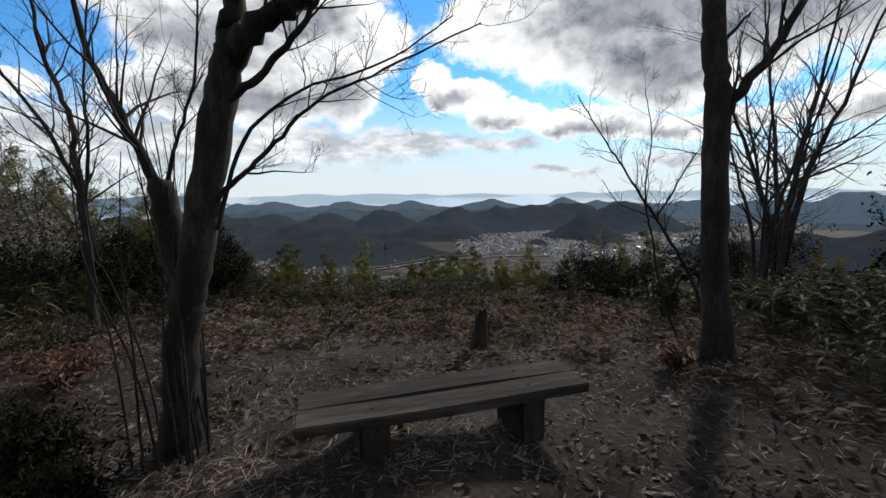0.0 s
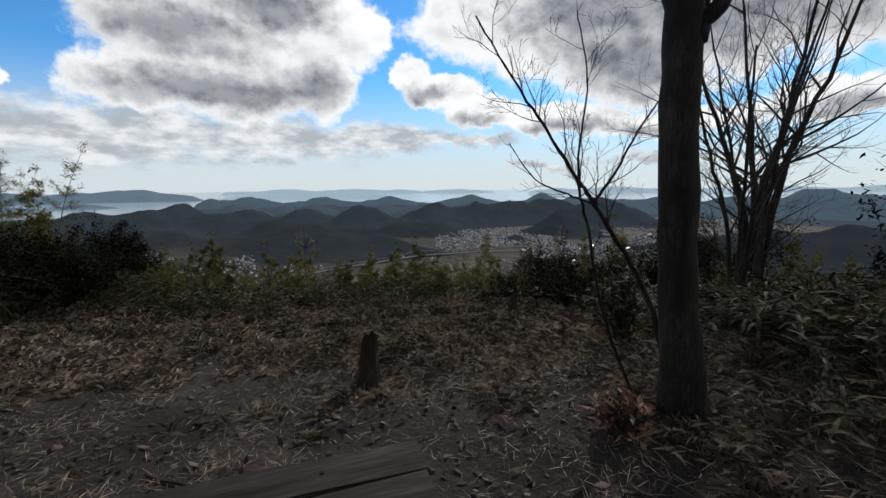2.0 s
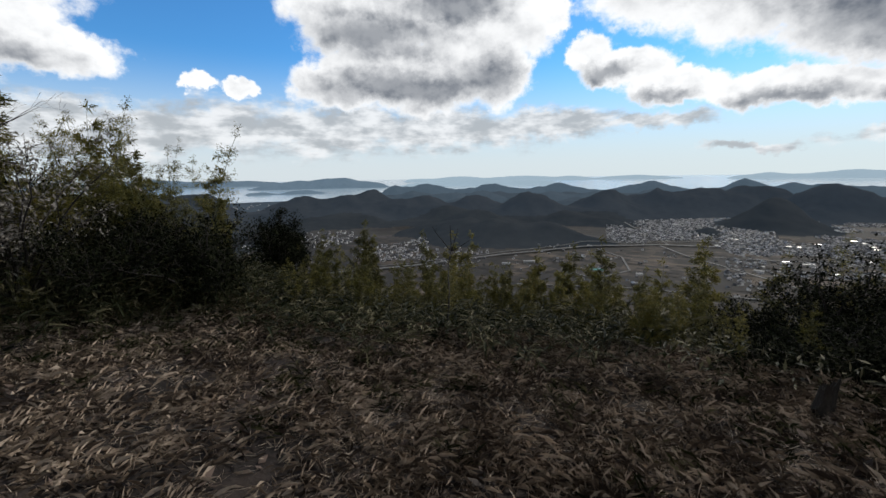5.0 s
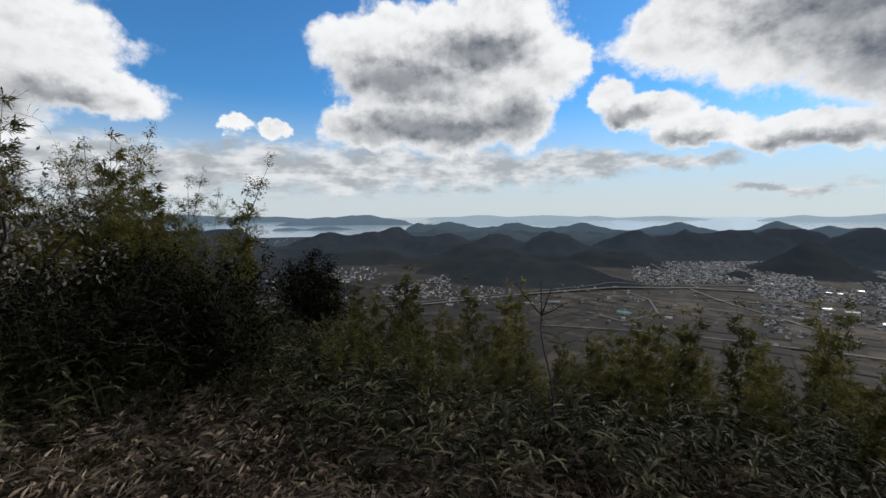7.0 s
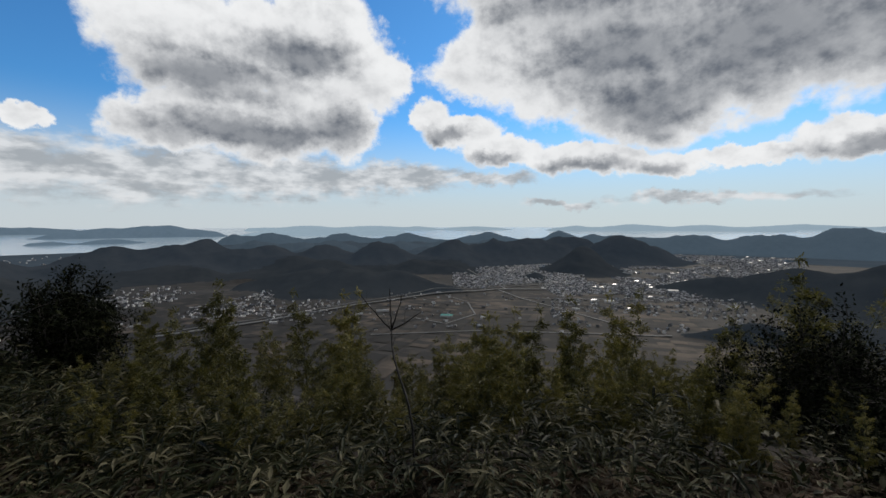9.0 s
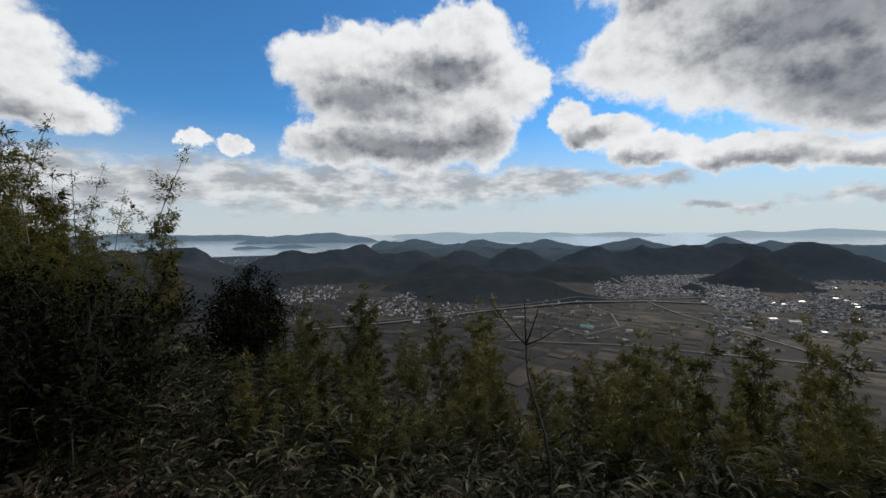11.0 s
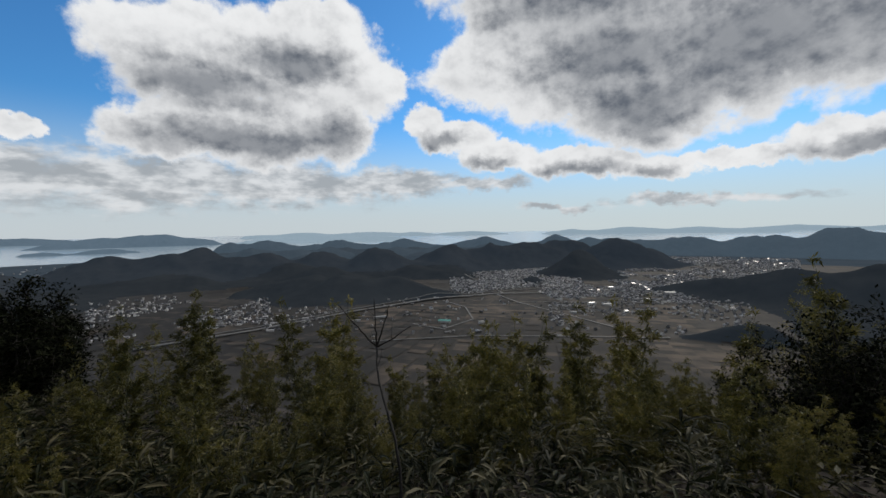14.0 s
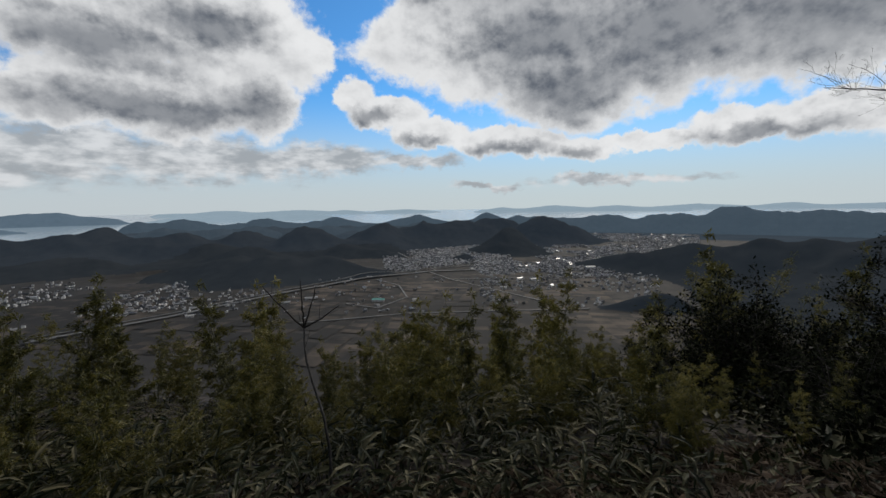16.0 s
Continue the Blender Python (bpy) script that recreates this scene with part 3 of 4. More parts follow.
def hall(az, r, w, d, h, turn, roof_mat, label):
    x, y = polar(az, r)
    base = new("warehouse")
    base.location, base.rotation_euler = (x, y, ground_at(x, y)), (0, 0, radians(turn))
    bm = bmesh.new()
    bm_box(bm, (w, d, h), (0, 0, h / 2))
    part("walls", bm, M_WHITE, base)
    bm = bmesh.new()
    pts = [bm.verts.new(p) for p in ((-w * .52, -d * .54, h), (w * .52, -d * .54, h), (w * .52, d * .54, h), (-w * .52, d * .54, h), (-w * .52, 0, h + d * .16), (w * .52, 0, h + d * .16))]
    for f in ((0, 1, 5, 4), (2, 3, 4, 5), (1, 2, 5), (3, 0, 4), (3, 2, 1, 0)):
        bm.faces.new([pts[i] for i in f])
    part("roof", bm, roof_mat, base)
    return tagged(base, label, "warehouse", "valley halls")


hall(-3.8, 508, 14, 8, 2.6, -10, M_GREENROOF, "hall with a pale green sheet roof among fields")
hall(-12.4, 545, 15, 3.5, 2.4, 18, M_WHITE, "long white shed beside the bypass road")
hall(-15.5, 530, 10, 3.5, 2.4, 18, M_WHITE, "long white shed beside the bypass road")
hall(17, 640, 12, 6, 3, 5, M_WHITE, "pale factory hall at the town edge")
hall(13, 575, 9, 4, 2.4, -25, M_WHITE, "pale factory hall at the town edge")
hall(24, 760, 16, 8, 3, 0, M_WHITE, "large pale hall in the town")


# ---- branches, leaves ----
def tube(V, F, pts, radii, sides=6):
    """A tapered tube along pts, appended to V and F."""
    pts = [Vector(p) for p in pts]
    b0 = len(V)
    up = Vector((0.3, 0.9, 0.1)).normalized()
    for i, p in enumerate(pts):
        t = (pts[min(i + 1, len(pts) - 1)] - pts[max(i - 1, 0)]).normalized()
        a = t.cross(up)
        a = a.normalized() if a.length > 0.05 else t.cross(Vector((1, 0, 0))).normalized()
        b = t.cross(a)
        for k in range(sides):
            w = 2 * math.pi * k / sides
            V.append(tuple(p + (a * math.cos(w) + b * math.sin(w)) * radii[i]))
        if i:
            for k in range(sides):
                F.append((b0 + (i - 1) * sides + k, b0 + (i - 1) * sides + (k + 1) % sides, b0 + i * sides + (k + 1) % sides, b0 + i * sides + k))
    F.append(tuple(b0 + (len(pts) - 1) * sides + k for k in range(sides)))


def smooth_path(pts, steps=4, wob=0.0, rnd=None):
    """Catmull-Rom through pts, with a little waver."""
    pts = [Vector(p) for p in pts]
    out = []
    for i in range(len(pts) - 1):
        p0, p1, p2, p3 = pts[max(i - 1, 0)], pts[i], pts[i + 1], pts[min(i + 2, len(pts) - 1)]
        for k in range(steps):
            t = k / steps
            q = 0.5 * ((2 * p1) + (p2 - p0) * t + (2 * p0 - 5 * p1 + 4 * p2 - p3) * t * t + (3 * p1 - p0 - 3 * p2 + p3) * t ** 3)
            if wob and (i or k):
                q = q + Vector((rnd.gauss(0, wob), rnd.gauss(0, wob), rnd.gauss(0, wob)))
            out.append(q)
    out.append(pts[-1])
    return out


def lerp(a, b, t):
    return a + (b - a) * t


def twigs(V, F, path, r0, r1, rnd, count, length, depth=2, rise=0.35, start=0.2):
    """Side shoots along a path, each with shoots of its own."""
    for _ in range(count):
        u = rnd.uniform(start, 1.0) * (len(path) - 1)
        i = min(int(u), len(path) - 2)
        p = path[i].lerp(path[i + 1], u - i)
        t = (path[i + 1] - path[i]).normalized()
        side = Vector((rnd.gauss(0, 1), rnd.gauss(0, 1), rnd.gauss(0, 1)))
        side = (side - t * side.dot(t)).normalized()
        d = (t * rnd.uniform(0.4, 0.9) + side * rnd.uniform(0.6, 1.0) + Vector((0, 0, rise))).normalized()
        ln = length * rnd.uniform(0.5, 1.15)
        r = min(lerp(r0, r1, u / (len(path) - 1)) * 0.55, ln * 0.014 + 0.0012)
        pts, q = [p], p
        n = 5
        for k in range(n):
            d = (d + Vector((rnd.gauss(0, 0.16), rnd.gauss(0, 0.16), rnd.gauss(0.05, 0.12)))).normalized()
            q = q + d * ln / n
            pts.append(q)
        tube(V, F, pts, [lerp(r, 0.0011, k / n) for k in range(n + 1)], 4 if r > 0.006 else 3)
        if depth > 1:
            twigs(V, F, pts, r, 0.001, rnd, rnd.randint(3, 5), ln * 0.5, depth - 1, rise, 0.15)


def bark_tube(name, pts, r0, r1, parent, rnd, sides=12, wob=0.012, flare=0.0, mat=None, label=""):
    path = smooth_path(pts, 6, wob, rnd)
    V, F = [], []
    n = len(path) - 1
    radii = [lerp(r0, r1, k / n) * (1 + rnd.uniform(-0.05, 0.06)) + flare * math.exp(-k / n * 14) for k in range(n + 1)]
    tube(V, F, path, radii, sides)
    ob = link_mesh(name, V, F, mat or M_BARK, parent)
    return path, tagged(ob, label) if label else ob


def limb(tree, pts, r0, r1, rnd, shoots, length, depth=3, name="limb", rise=0.35):
    """A main limb with its twigs as a part of it."""
    path, ob = bark_tube(name, pts, r0, r1, tree, rnd, 8, min(0.012, r0 * 0.22))
    V, F = [], []
    twigs(V, F, path, r0, r1, rnd, shoots, length, depth, rise)
    if V:
        tagged(link_mesh("twig_spray", V, F, M_TWIG, ob), kind="stuff")
    return path


def leaf_mesh(name, base, direction, length, width, mat, parent=None, droop=0.25, seed=0, rows=1):
    """Many pointed leaves: base and direction arrays, each leaf creased along its midrib."""
    g = np.random.default_rng(seed)
    n = len(base)
    d = direction / (np.linalg.norm(direction, axis=1, keepdims=True) + 1e-9)
    ref = g.normal(size=(n, 3)) * 0.35 + np.array([0, 0, 1.0])
    side = np.cross(d, ref)
    side /= np.linalg.norm(side, axis=1, keepdims=True) + 1e-9
    up = np.cross(side, d)
    L, W = length[:, None], width[:, None]
    sag = np.array([0, 0, -1.0]) * droop * L
    if rows == 1:
        v = np.stack([base, base + d * L * 0.42 + side * W / 2 + sag * 0.2, base + d * L + sag, base + d * L * 0.42 - side * W / 2 + sag * 0.2], 1)
        f = np.array([[0, 1, 2], [0, 2, 3]])
    else:
        crease = up * W * 0.18
        m1, m2 = base + d * L * 0.3 + sag * 0.1, base + d * L * 0.68 + sag * 0.48
        v = np.stack([base, m1 + side * W * .45 + crease, m1, m1 - side * W * .45 + crease, m2 + side * W * .38 + crease, m2, m2 - side * W * .38 + crease, base + d * L * 0.97 + sag * 1.15], 1)
        f = np.array([[0, 2, 1], [0, 3, 2], [1, 2, 5], [1, 5, 4], [2, 3, 6], [2, 6, 5], [4, 5, 7], [5, 6, 7]])
    k = v.shape[1]
    faces = (np.arange(n)[:, None, None] * k + f[None]).reshape(-1, 3)
    return link_mesh(name, v.reshape(-1, 3), faces, mat, parent, smooth=False)


# ---- bench ----
def bench():
    base = new("bench")
    base.location, base.rotation_euler = (0.80, 2.51, ground_at(0.8, 2.5)), (0, 0, radians(21.6))
    top = 0.42 - ground_at(0.8, 2.5)
    for y in (-0.093, 0.093):
        bm = bmesh.new()
        bm_box(bm, (1.56 + y * 0.06, 0.176, 0.055), (y * 0.05, y, top - 0.0275), 0, 0.006)
        bmesh.ops.subdivide_edges(bm, edges=[e for e in bm.edges if e.calc_length() > 1], cuts=9)
        for v in bm.verts:
            v.co.z += 0.004 * math.sin(v.co.x * 3.1 + y * 20)
            v.co.y += 0.003 * math.sin(v.co.x * 5 + y * 9)
        part("plank", bm, M_BENCH, base)
    for x in (-0.42, 0.44):
        bm = bmesh.new()
        bm_box(bm, (0.15, 0.30, top - 0.055 + 0.06), (x, 0, (top - 0.055) / 2 - 0.03), 0.05, 0.012)
        part("leg", bm, M_STUMP, base, "dark timber block leg")
    for x, y in ((-0.42, -0.093), (-0.42, 0.093), (0.44, -0.093), (0.44, 0.093)):
        bm = bmesh.new()
        bmesh.ops.create_cone(bm, cap_ends=True, segments=8, radius1=0.007, radius2=0.006, depth=0.004, matrix=Matrix.Translation((x, y, top + 0.003)))
        part("nail", bm, M_STUMP, base)
    return tagged(base, "low weathered grey bench of two planks", "bench")


bench()


def stump(x, y, r, h, seed, label):
    rnd = random.Random(seed)
    z = ground_at(x, y)
    V, F = [], []
    n, rows = 14, 7
    jag = [rnd.uniform(-0.04, 0.03) + 0.05 * h / 0.3 * math.sin(2 * math.pi * k / n + 2.4) for k in range(n)]
    for i in range(rows):
        t = i / (rows - 1)
        for k in range(n):
            w = 2 * math.pi * k / n
            rr = r * (1.45 - 0.45 * min(1, t * 1.8) - 0.22 * t) * (1 + 0.1 * math.sin(3 * w + 1) + rnd.uniform(-0.05, 0.05))
            V.append((rr * math.cos(w) + 0.02 * t, rr * math.sin(w), -0.06 + (h + 0.06) * t + (jag[k] if i == rows - 1 else 0)))
        if i:
            F += [((i - 1) * n + k, (i - 1) * n + (k + 1) % n, i * n + (k + 1) % n, i * n + k) for k in range(n)]
    V.append((0.02, 0, h - 0.06))
    F += [((rows - 1) * n + k, (rows - 1) * n + (k + 1) % n, len(V) - 1) for k in range(n)]
    ob = link_mesh("tree_stump", V, F, M_STUMP, smooth=False)
    ob.location = (x, y, z)
    return tagged(ob, label, "stump")


stump(0.97, 4.36, 0.078, 0.36, 3, "dark rotten tree stump in dry grass")
stump(2.25, 6.3, 0.05, 0.2, 7, "small dark cut stump in dry grass")

# ---- bare trees ----
rnd = random.Random(11)
g0 = ground_at(-0.75, 2.45)
tree = new("tree")
tree_l = tree
path, _ = bark_tube("trunk", [(-0.78, 2.5, g0 - 0.1), (-0.70, 2.46, 0.35), (-0.62, 2.42, 0.75), (-0.50, 2.4, 1.15), (-0.40, 2.38, 1.5), (-0.27, 2.38, 1.98), (-0.19, 2.36, 2.2)], 0.092, 0.074, tree, rnd, 14, 0.006, 0.07)
limb(tree, [(-0.19, 2.36, 2.18), (-0.17, 2.36, 2.4), (-0.2, 2.4, 2.9), (-0.1, 2.5, 3.6), (-0.25, 2.6, 4.3)], 0.062, 0.015, rnd, 16, 0.8)
limb(tree, [(-0.21, 2.36, 2.14), (0.0, 2.32, 2.28), (0.22, 2.3, 2.38), (0.5, 2.3, 2.75), (0.7, 2.4, 3.5)], 0.065, 0.015, rnd, 14, 0.8)
limb(tree, [(-0.30, 2.36, 1.9), (-0.1, 2.34, 2.0), (0.13, 2.3, 2.18), (0.28, 2.28, 2.36), (0.5, 2.2, 2.8)], 0.024, 0.006, rnd, 9, 0.4)
limb(tree, [(-0.38, 2.38, 1.42), (-0.22, 2.36, 1.55), (-0.03, 2.32, 1.68), (0.23, 2.3, 1.9), (0.55, 2.3, 2.03), (0.98, 2.28, 2.2)], 0.016, 0.003, rnd, 15, 0.32)
limb(tree, [(-0.36, 2.40, 1.3), (-0.2, 2.42, 1.75), (0.1, 2.44, 1.98), (0.5, 2.45, 2.1), (0.85, 2.45, 2.3)], 0.012, 0.003, rnd, 12, 0.3)
stub, _ = bark_tube("stub", [(-0.56, 2.42, 0.85), (-0.63, 2.42, 1.2), (-0.66, 2.42, 1.55)], 0.07, 0.058, tree, rnd, 12, 0.008, label="broken-off second stem")
limb(tree, [(-0.66, 2.42, 1.5), (-0.74, 2.4, 1.68), (-0.83, 2.38, 1.92), (-0.96, 2.36, 2.3), (-1.1, 2.4, 3.0)], 0.03, 0.008, rnd, 16, 0.6)
limb(tree, [(-0.64, 2.42, 1.5), (-0.58, 2.45, 1.75), (-0.48, 2.5, 2.1), (-0.42, 2.5, 2.6)], 0.012, 0.004, rnd, 12, 0.4)
for i in range(15):
    a = rnd.uniform(0, 6.28)
    x, y = -0.75 + 0.2 * math.cos(a), 2.42 + 0.17 * math.sin(a)
    lean = rnd.uniform(-0.3, 0.15)
    limb(tree, [(x, y, ground_at(x, y) - 0.03), (x + lean * 0.3, y, 0.6), (x + lean * 0.7, y + rnd.uniform(-0.1, 0.1), 1.2), (x + lean, y, rnd.uniform(1.5, 2.1))], 0.008, 0.002, rnd, 6, 0.25, 2, "shoot")
tagged(tree, "dark bare tree with a broken second stem and shoots", "tree")

tree = new("tree")
zs = ground_at(-3.2, 4.5)
limb(tree, [(-3.2, 4.5, zs - 0.08), (-3.2, 4.5, 0.9), (-3.18, 4.5, 1.75), (-3.22, 4.5, 2.32), (-3.44, 4.5, 2.98), (-3.5, 4.5, 3.9)], 0.05, 0.012, rnd, 26, 0.9, 3, "trunk")
limb(tree, [(-3.19, 4.5, 1.5), (-3.4, 4.4, 2.2), (-3.9, 4.3, 3.0), (-4.2, 4.3, 3.8)], 0.025, 0.006, rnd, 16, 0.7)
limb(tree, [(-3.2, 4.5, 1.2), (-2.95, 4.4, 1.9), (-2.8, 4.3, 2.7), (-2.6, 4.3, 3.6)], 0.022, 0.006, rnd, 16, 0.7)
tagged(tree, "slender bare grey tree with many thin twigs", "tree")

tree = new("tree")
zr = ground_at(2.82, 3.65)


def off(*rows, k=1.01, o=(0.97, 0.32, 1.485)):
    """The same line seen from o, k times as far."""
    return [tuple(c + (v - c) * k for v, c in zip(row, o)) for row in rows]


bark_tube("trunk", [(2.82, 3.64, zr - 0.15)] + off((2.76, 3.6, 0.5), (2.69, 3.6, 1.2), (2.66, 3.6, 1.98), (2.6, 3.6, 2.43), (2.58, 3.62, 2.9), (2.55, 3.7, 3.8)), 0.102, 0.066, tree, rnd, 14, 0.007, 0.07)
limb(tree, off((2.65, 3.6, 1.95), (2.74, 3.58, 2.1), (2.91, 3.56, 2.33), (3.15, 3.56, 2.76), (3.5, 3.6, 3.6)), 0.05, 0.015, rnd, 12, 0.8)
limb(tree, off((2.6, 3.6, 2.42), (2.68, 3.57, 2.52), (2.8, 3.55, 2.66)), 0.02, 0.006, rnd, 2, 0.2)
limb(tree, off((2.55, 3.7, 3.75), (2.4, 3.7, 4.3), (2.3, 3.8, 5.0)), 0.055, 0.015, rnd, 12, 0.9)
limb(tree, off((2.58, 3.62, 3.0), (2.3, 3.8, 3.5), (2.0, 4.0, 4.3)), 0.035, 0.01, rnd, 12, 0.8)
tagged(tree, "tall bare dark-barked tree forking above", "tree")

tree = new("sapling")
zb = ground_at(2.62, 3.4)
limb(tree, off((2.64, 3.42, zb + 0.03), (2.52, 3.4, 0.7), (2.38, 3.4, 1.0), (2.2, 3.4, 1.28), (2.10, 3.4, 1.42), (1.95, 3.4, 1.65), (1.80, 3.4, 1.86), (1.64, 3.4, 2.12), k=1.11), 0.016, 0.004, rnd, 16, 0.32, 3, "stem")
limb(tree, off((2.5, 3.38, zb + 0.03), (2.28, 3.4, 0.7), (2.18, 3.4, 1.15), (2.12, 3.4, 1.38), (2.13, 3.42, 1.62), (2.16, 3.45, 1.85), (2.1, 3.45, 2.15), k=1.11), 0.010, 0.003, rnd, 14, 0.28, 3, "stem")
limb(tree, off((2.2, 3.4, 1.3), (2.3, 3.45, 1.42), (2.42, 3.5, 1.62), (2.6, 3.5, 1.9), k=1.11), 0.009, 0.003, rnd, 9, 0.25, 2)
limb(tree, off((2.2, 3.4, 1.28), (2.05, 3.3, 1.33), (1.9, 3.3, 1.4), (1.78, 3.25, 1.55), k=1.11), 0.006, 0.002, rnd, 7, 0.2, 2)
tagged(tree, "thin bare leaning sapling with upright shoots", "sapling")


def spreading_tree(x, y, height, seed, stems, label, spread=0.9, shoots=26, r=0.07):
    rnd = random.Random(seed)
    t = new("tree")
    z = ground_at(x, y)
    for i in range(stems):
        a = 6.28 * i / stems + rnd.uniform(-0.4, 0.4)
        h = height * rnd.uniform(0.75, 1.0)
        s = spread * rnd.uniform(0.5, 1.1)
        dx, dy = math.cos(a), math.sin(a)
        rr = r * rnd.uniform(0.7, 1.0)
        pts = [(x + dx * 0.06, y + dy * 0.06, z - 0.1), (x + dx * 0.2 * s, y + dy * 0.15 * s, z + h * 0.3), (x + dx * 0.7 * s, y + dy * 0.5 * s, z + h * 0.6), (x + dx * 1.4 * s, y + dy * s, z + h)]
        limb(t, pts, rr, 0.008, rnd, shoots, height * 0.27, 3, "stem", 0.25)
    return tagged(t, label, "tree")


spreading_tree(5.75, 7.5, 5.4, 5, 4, "bare many-stemmed tree with fine spreading twigs", 1.1, 18, 0.075)
bg = spreading_tree(5.9, 7.9, 4.6, 25, 2, "bare slender tree with drooping side branches", 0.6, 12, 0.05)
limb(bg, [(5.85, 7.9, 1.5), (5.3, 8.4, 1.95), (4.75, 8.9, 2.2), (4.25, 9.35, 2.35)], 0.018, 0.003, rnd, 20, 0.5, 3)
spreading_tree(4.3, 5.6, 3.2, 8, 3, "bare small tree with crooked branches", 0.7, 16, 0.035)
spreading_tree(8.2, 6.2, 4.2, 9, 4, "bare shrubby tree with dense twigs", 1.0, 16, 0.04)

# the bare sprig over the dwarf bamboo
tree = new("sapling")
zt = ground_at(-0.5, 7.0)
limb(tree, [(-0.45, 7.1, zt - 0.03), (-0.50, 7.3, 0.05), (-0.68, 7.7, 0.28), (-0.75, 7.96, 0.42)], 0.008, 0.006, rnd, 2, 0.2, 1, "stem")
for tip in ((-1.0, 7.96, 0.70), (-0.76, 7.96, 0.74), (-0.66, 7.96, 0.7), (-0.52, 7.96, 0.56)):
    limb(tree, [(-0.75, 7.96, 0.42), Vector((-0.75, 7.96, 0.42)).lerp(Vector(tip), 0.5) + Vector((0, 0, -0.01)), tip], 0.007, 0.002, rnd, 1, 0.1, 1)
tagged(tree, "bare forked sapling above dwarf bamboo", "sapling")


# ---- bamboo ----
def bamboo(height, seed, leaves=900, lean=0.25, bare=0.25, leaf=0.10):
    """A young bamboo: jointed culm and whorls of drooping leaf sprays."""
    rnd = random.Random(seed)
    g = np.random.default_rng(seed)
    base = new("bamboo")
    a = rnd.uniform(0, 6.28)
    pts = [Vector((math.cos(a) * lean * (t ** 2), math.sin(a) * lean * (t ** 2), -0.08 + (height + 0.08) * t)) for t in np.linspace(0, 1, 9)]
    V, F = [], []
    path = smooth_path(pts, 3)
    n = len(path) - 1
    tube(V, F, path, [lerp(0.013, 0.002, k / n) * (1.25 if k % 3 == 0 else 1.0) for k in range(n + 1)], 6)
    culm = link_mesh("culm", V, F, M_CULM, base)
    V, F, B, D = [], [], [], []
    whorls = int(height * 7)
    per = max(3, leaves // (whorls * 3))
    for i in range(whorls):
        t = bare + (1 - bare) * (i + rnd.random()) / whorls
        p = path[min(int(t * n), n)]
        if rnd.random() < 0.14:
            continue
        reach = (height * 0.27 * (1.0 - t) ** 0.85 + 0.05) * rnd.uniform(0.6, 1.2)
        for _ in range(3):
            w = rnd.uniform(0, 6.28)
            d = Vector((math.cos(w), math.sin(w), rnd.uniform(0.5, 1.3))).normalized()
            ln = reach * rnd.uniform(0.5, 1.2)
            q = [p, p + d * ln * 0.5, p + d * ln + Vector((0, 0, -0.15 * ln))]
            tube(V, F, q, [0.003, 0.002, 0.001], 3)
            for _ in range(max(2, int(per * ln / (height * 0.14)))):
                u = rnd.uniform(0.3, 1.05)
                B.append(q[0].lerp(q[2], u) + Vector((rnd.gauss(0, 0.03), rnd.gauss(0, 0.03), rnd.gauss(0, 0.03))))
                D.append(d + Vector((rnd.gauss(0, 0.55), rnd.gauss(0, 0.55), rnd.gauss(-0.2, 0.5))))
    tagged(link_mesh("branch_spray", V, F, M_CULM, culm), kind="stuff")
    B, D = np.array([tuple(v) for v in B]), np.array([tuple(v) for v in D])
    ln = leaf * g.uniform(0.6, 1.25, len(B))
    leaf_mesh("foliage", B, D, ln, ln * 0.22, M_BAMBOO, base, 0.3, seed)
    return tagged(base, "yellow-green young bamboo with feathery leaf sprays", "bamboo", "bamboo on the slope")


def put_bamboo(kinds, x, y, top, rnd):
    """Stands one with its tip near the height top."""
    z = ground_at(x, y)
    src = kinds[rnd.randrange(len(kinds))]
    s = max(0.28, min(1.7, (top - z) / src["tall"]))
    ob = copy_thing(src, pose(x, y, z, rnd.uniform(-4, 4), rnd.uniform(-4, 4), rnd.uniform(0, 360)))
    ob.matrix_basis = ob.matrix_basis @ Matrix.Scale(s, 4)
    return ob


rnd = random.Random(21)
FULL = []
for i, h in enumerate((3.0, 3.4, 3.8, 3.2, 3.6)):
    b = bamboo(h, 40 + i, 5000, 0.35, 0.10, 0.125)
    b["tall"] = h
    FULL.append(b)
THIN = []
for i, h in enumerate((2.8, 3.2, 3.0)):
    b = bamboo(h, 60 + i, 3800, 0.7, 0.25, 0.066)
    tagged(b, "thin bamboo with sparse fine leaves", "bamboo", "bamboo on the bank")
    b["tall"] = h
    THIN.append(b)
# the originals take their own places in the stand
for b, (x, y, top) in zip(FULL + THIN, ((-3.9, 14.0, -0.2), (2.15, 11.1, 0.3), (-2.2, 12.0, -0.6), (0.4, 12.6, -0.9), (4.6, 11.2, 0.4), (-4.55, 7.72, 2.1), (-5.3, 7.6, 2.0), (-6.9, 7.3, 2.5))):
    z = ground_at(x, y)
    b.matrix_basis = pose(x, y, z, 0, 0, rnd.uniform(0, 360)) @ Matrix.Scale((top - z) / b["tall"], 4)
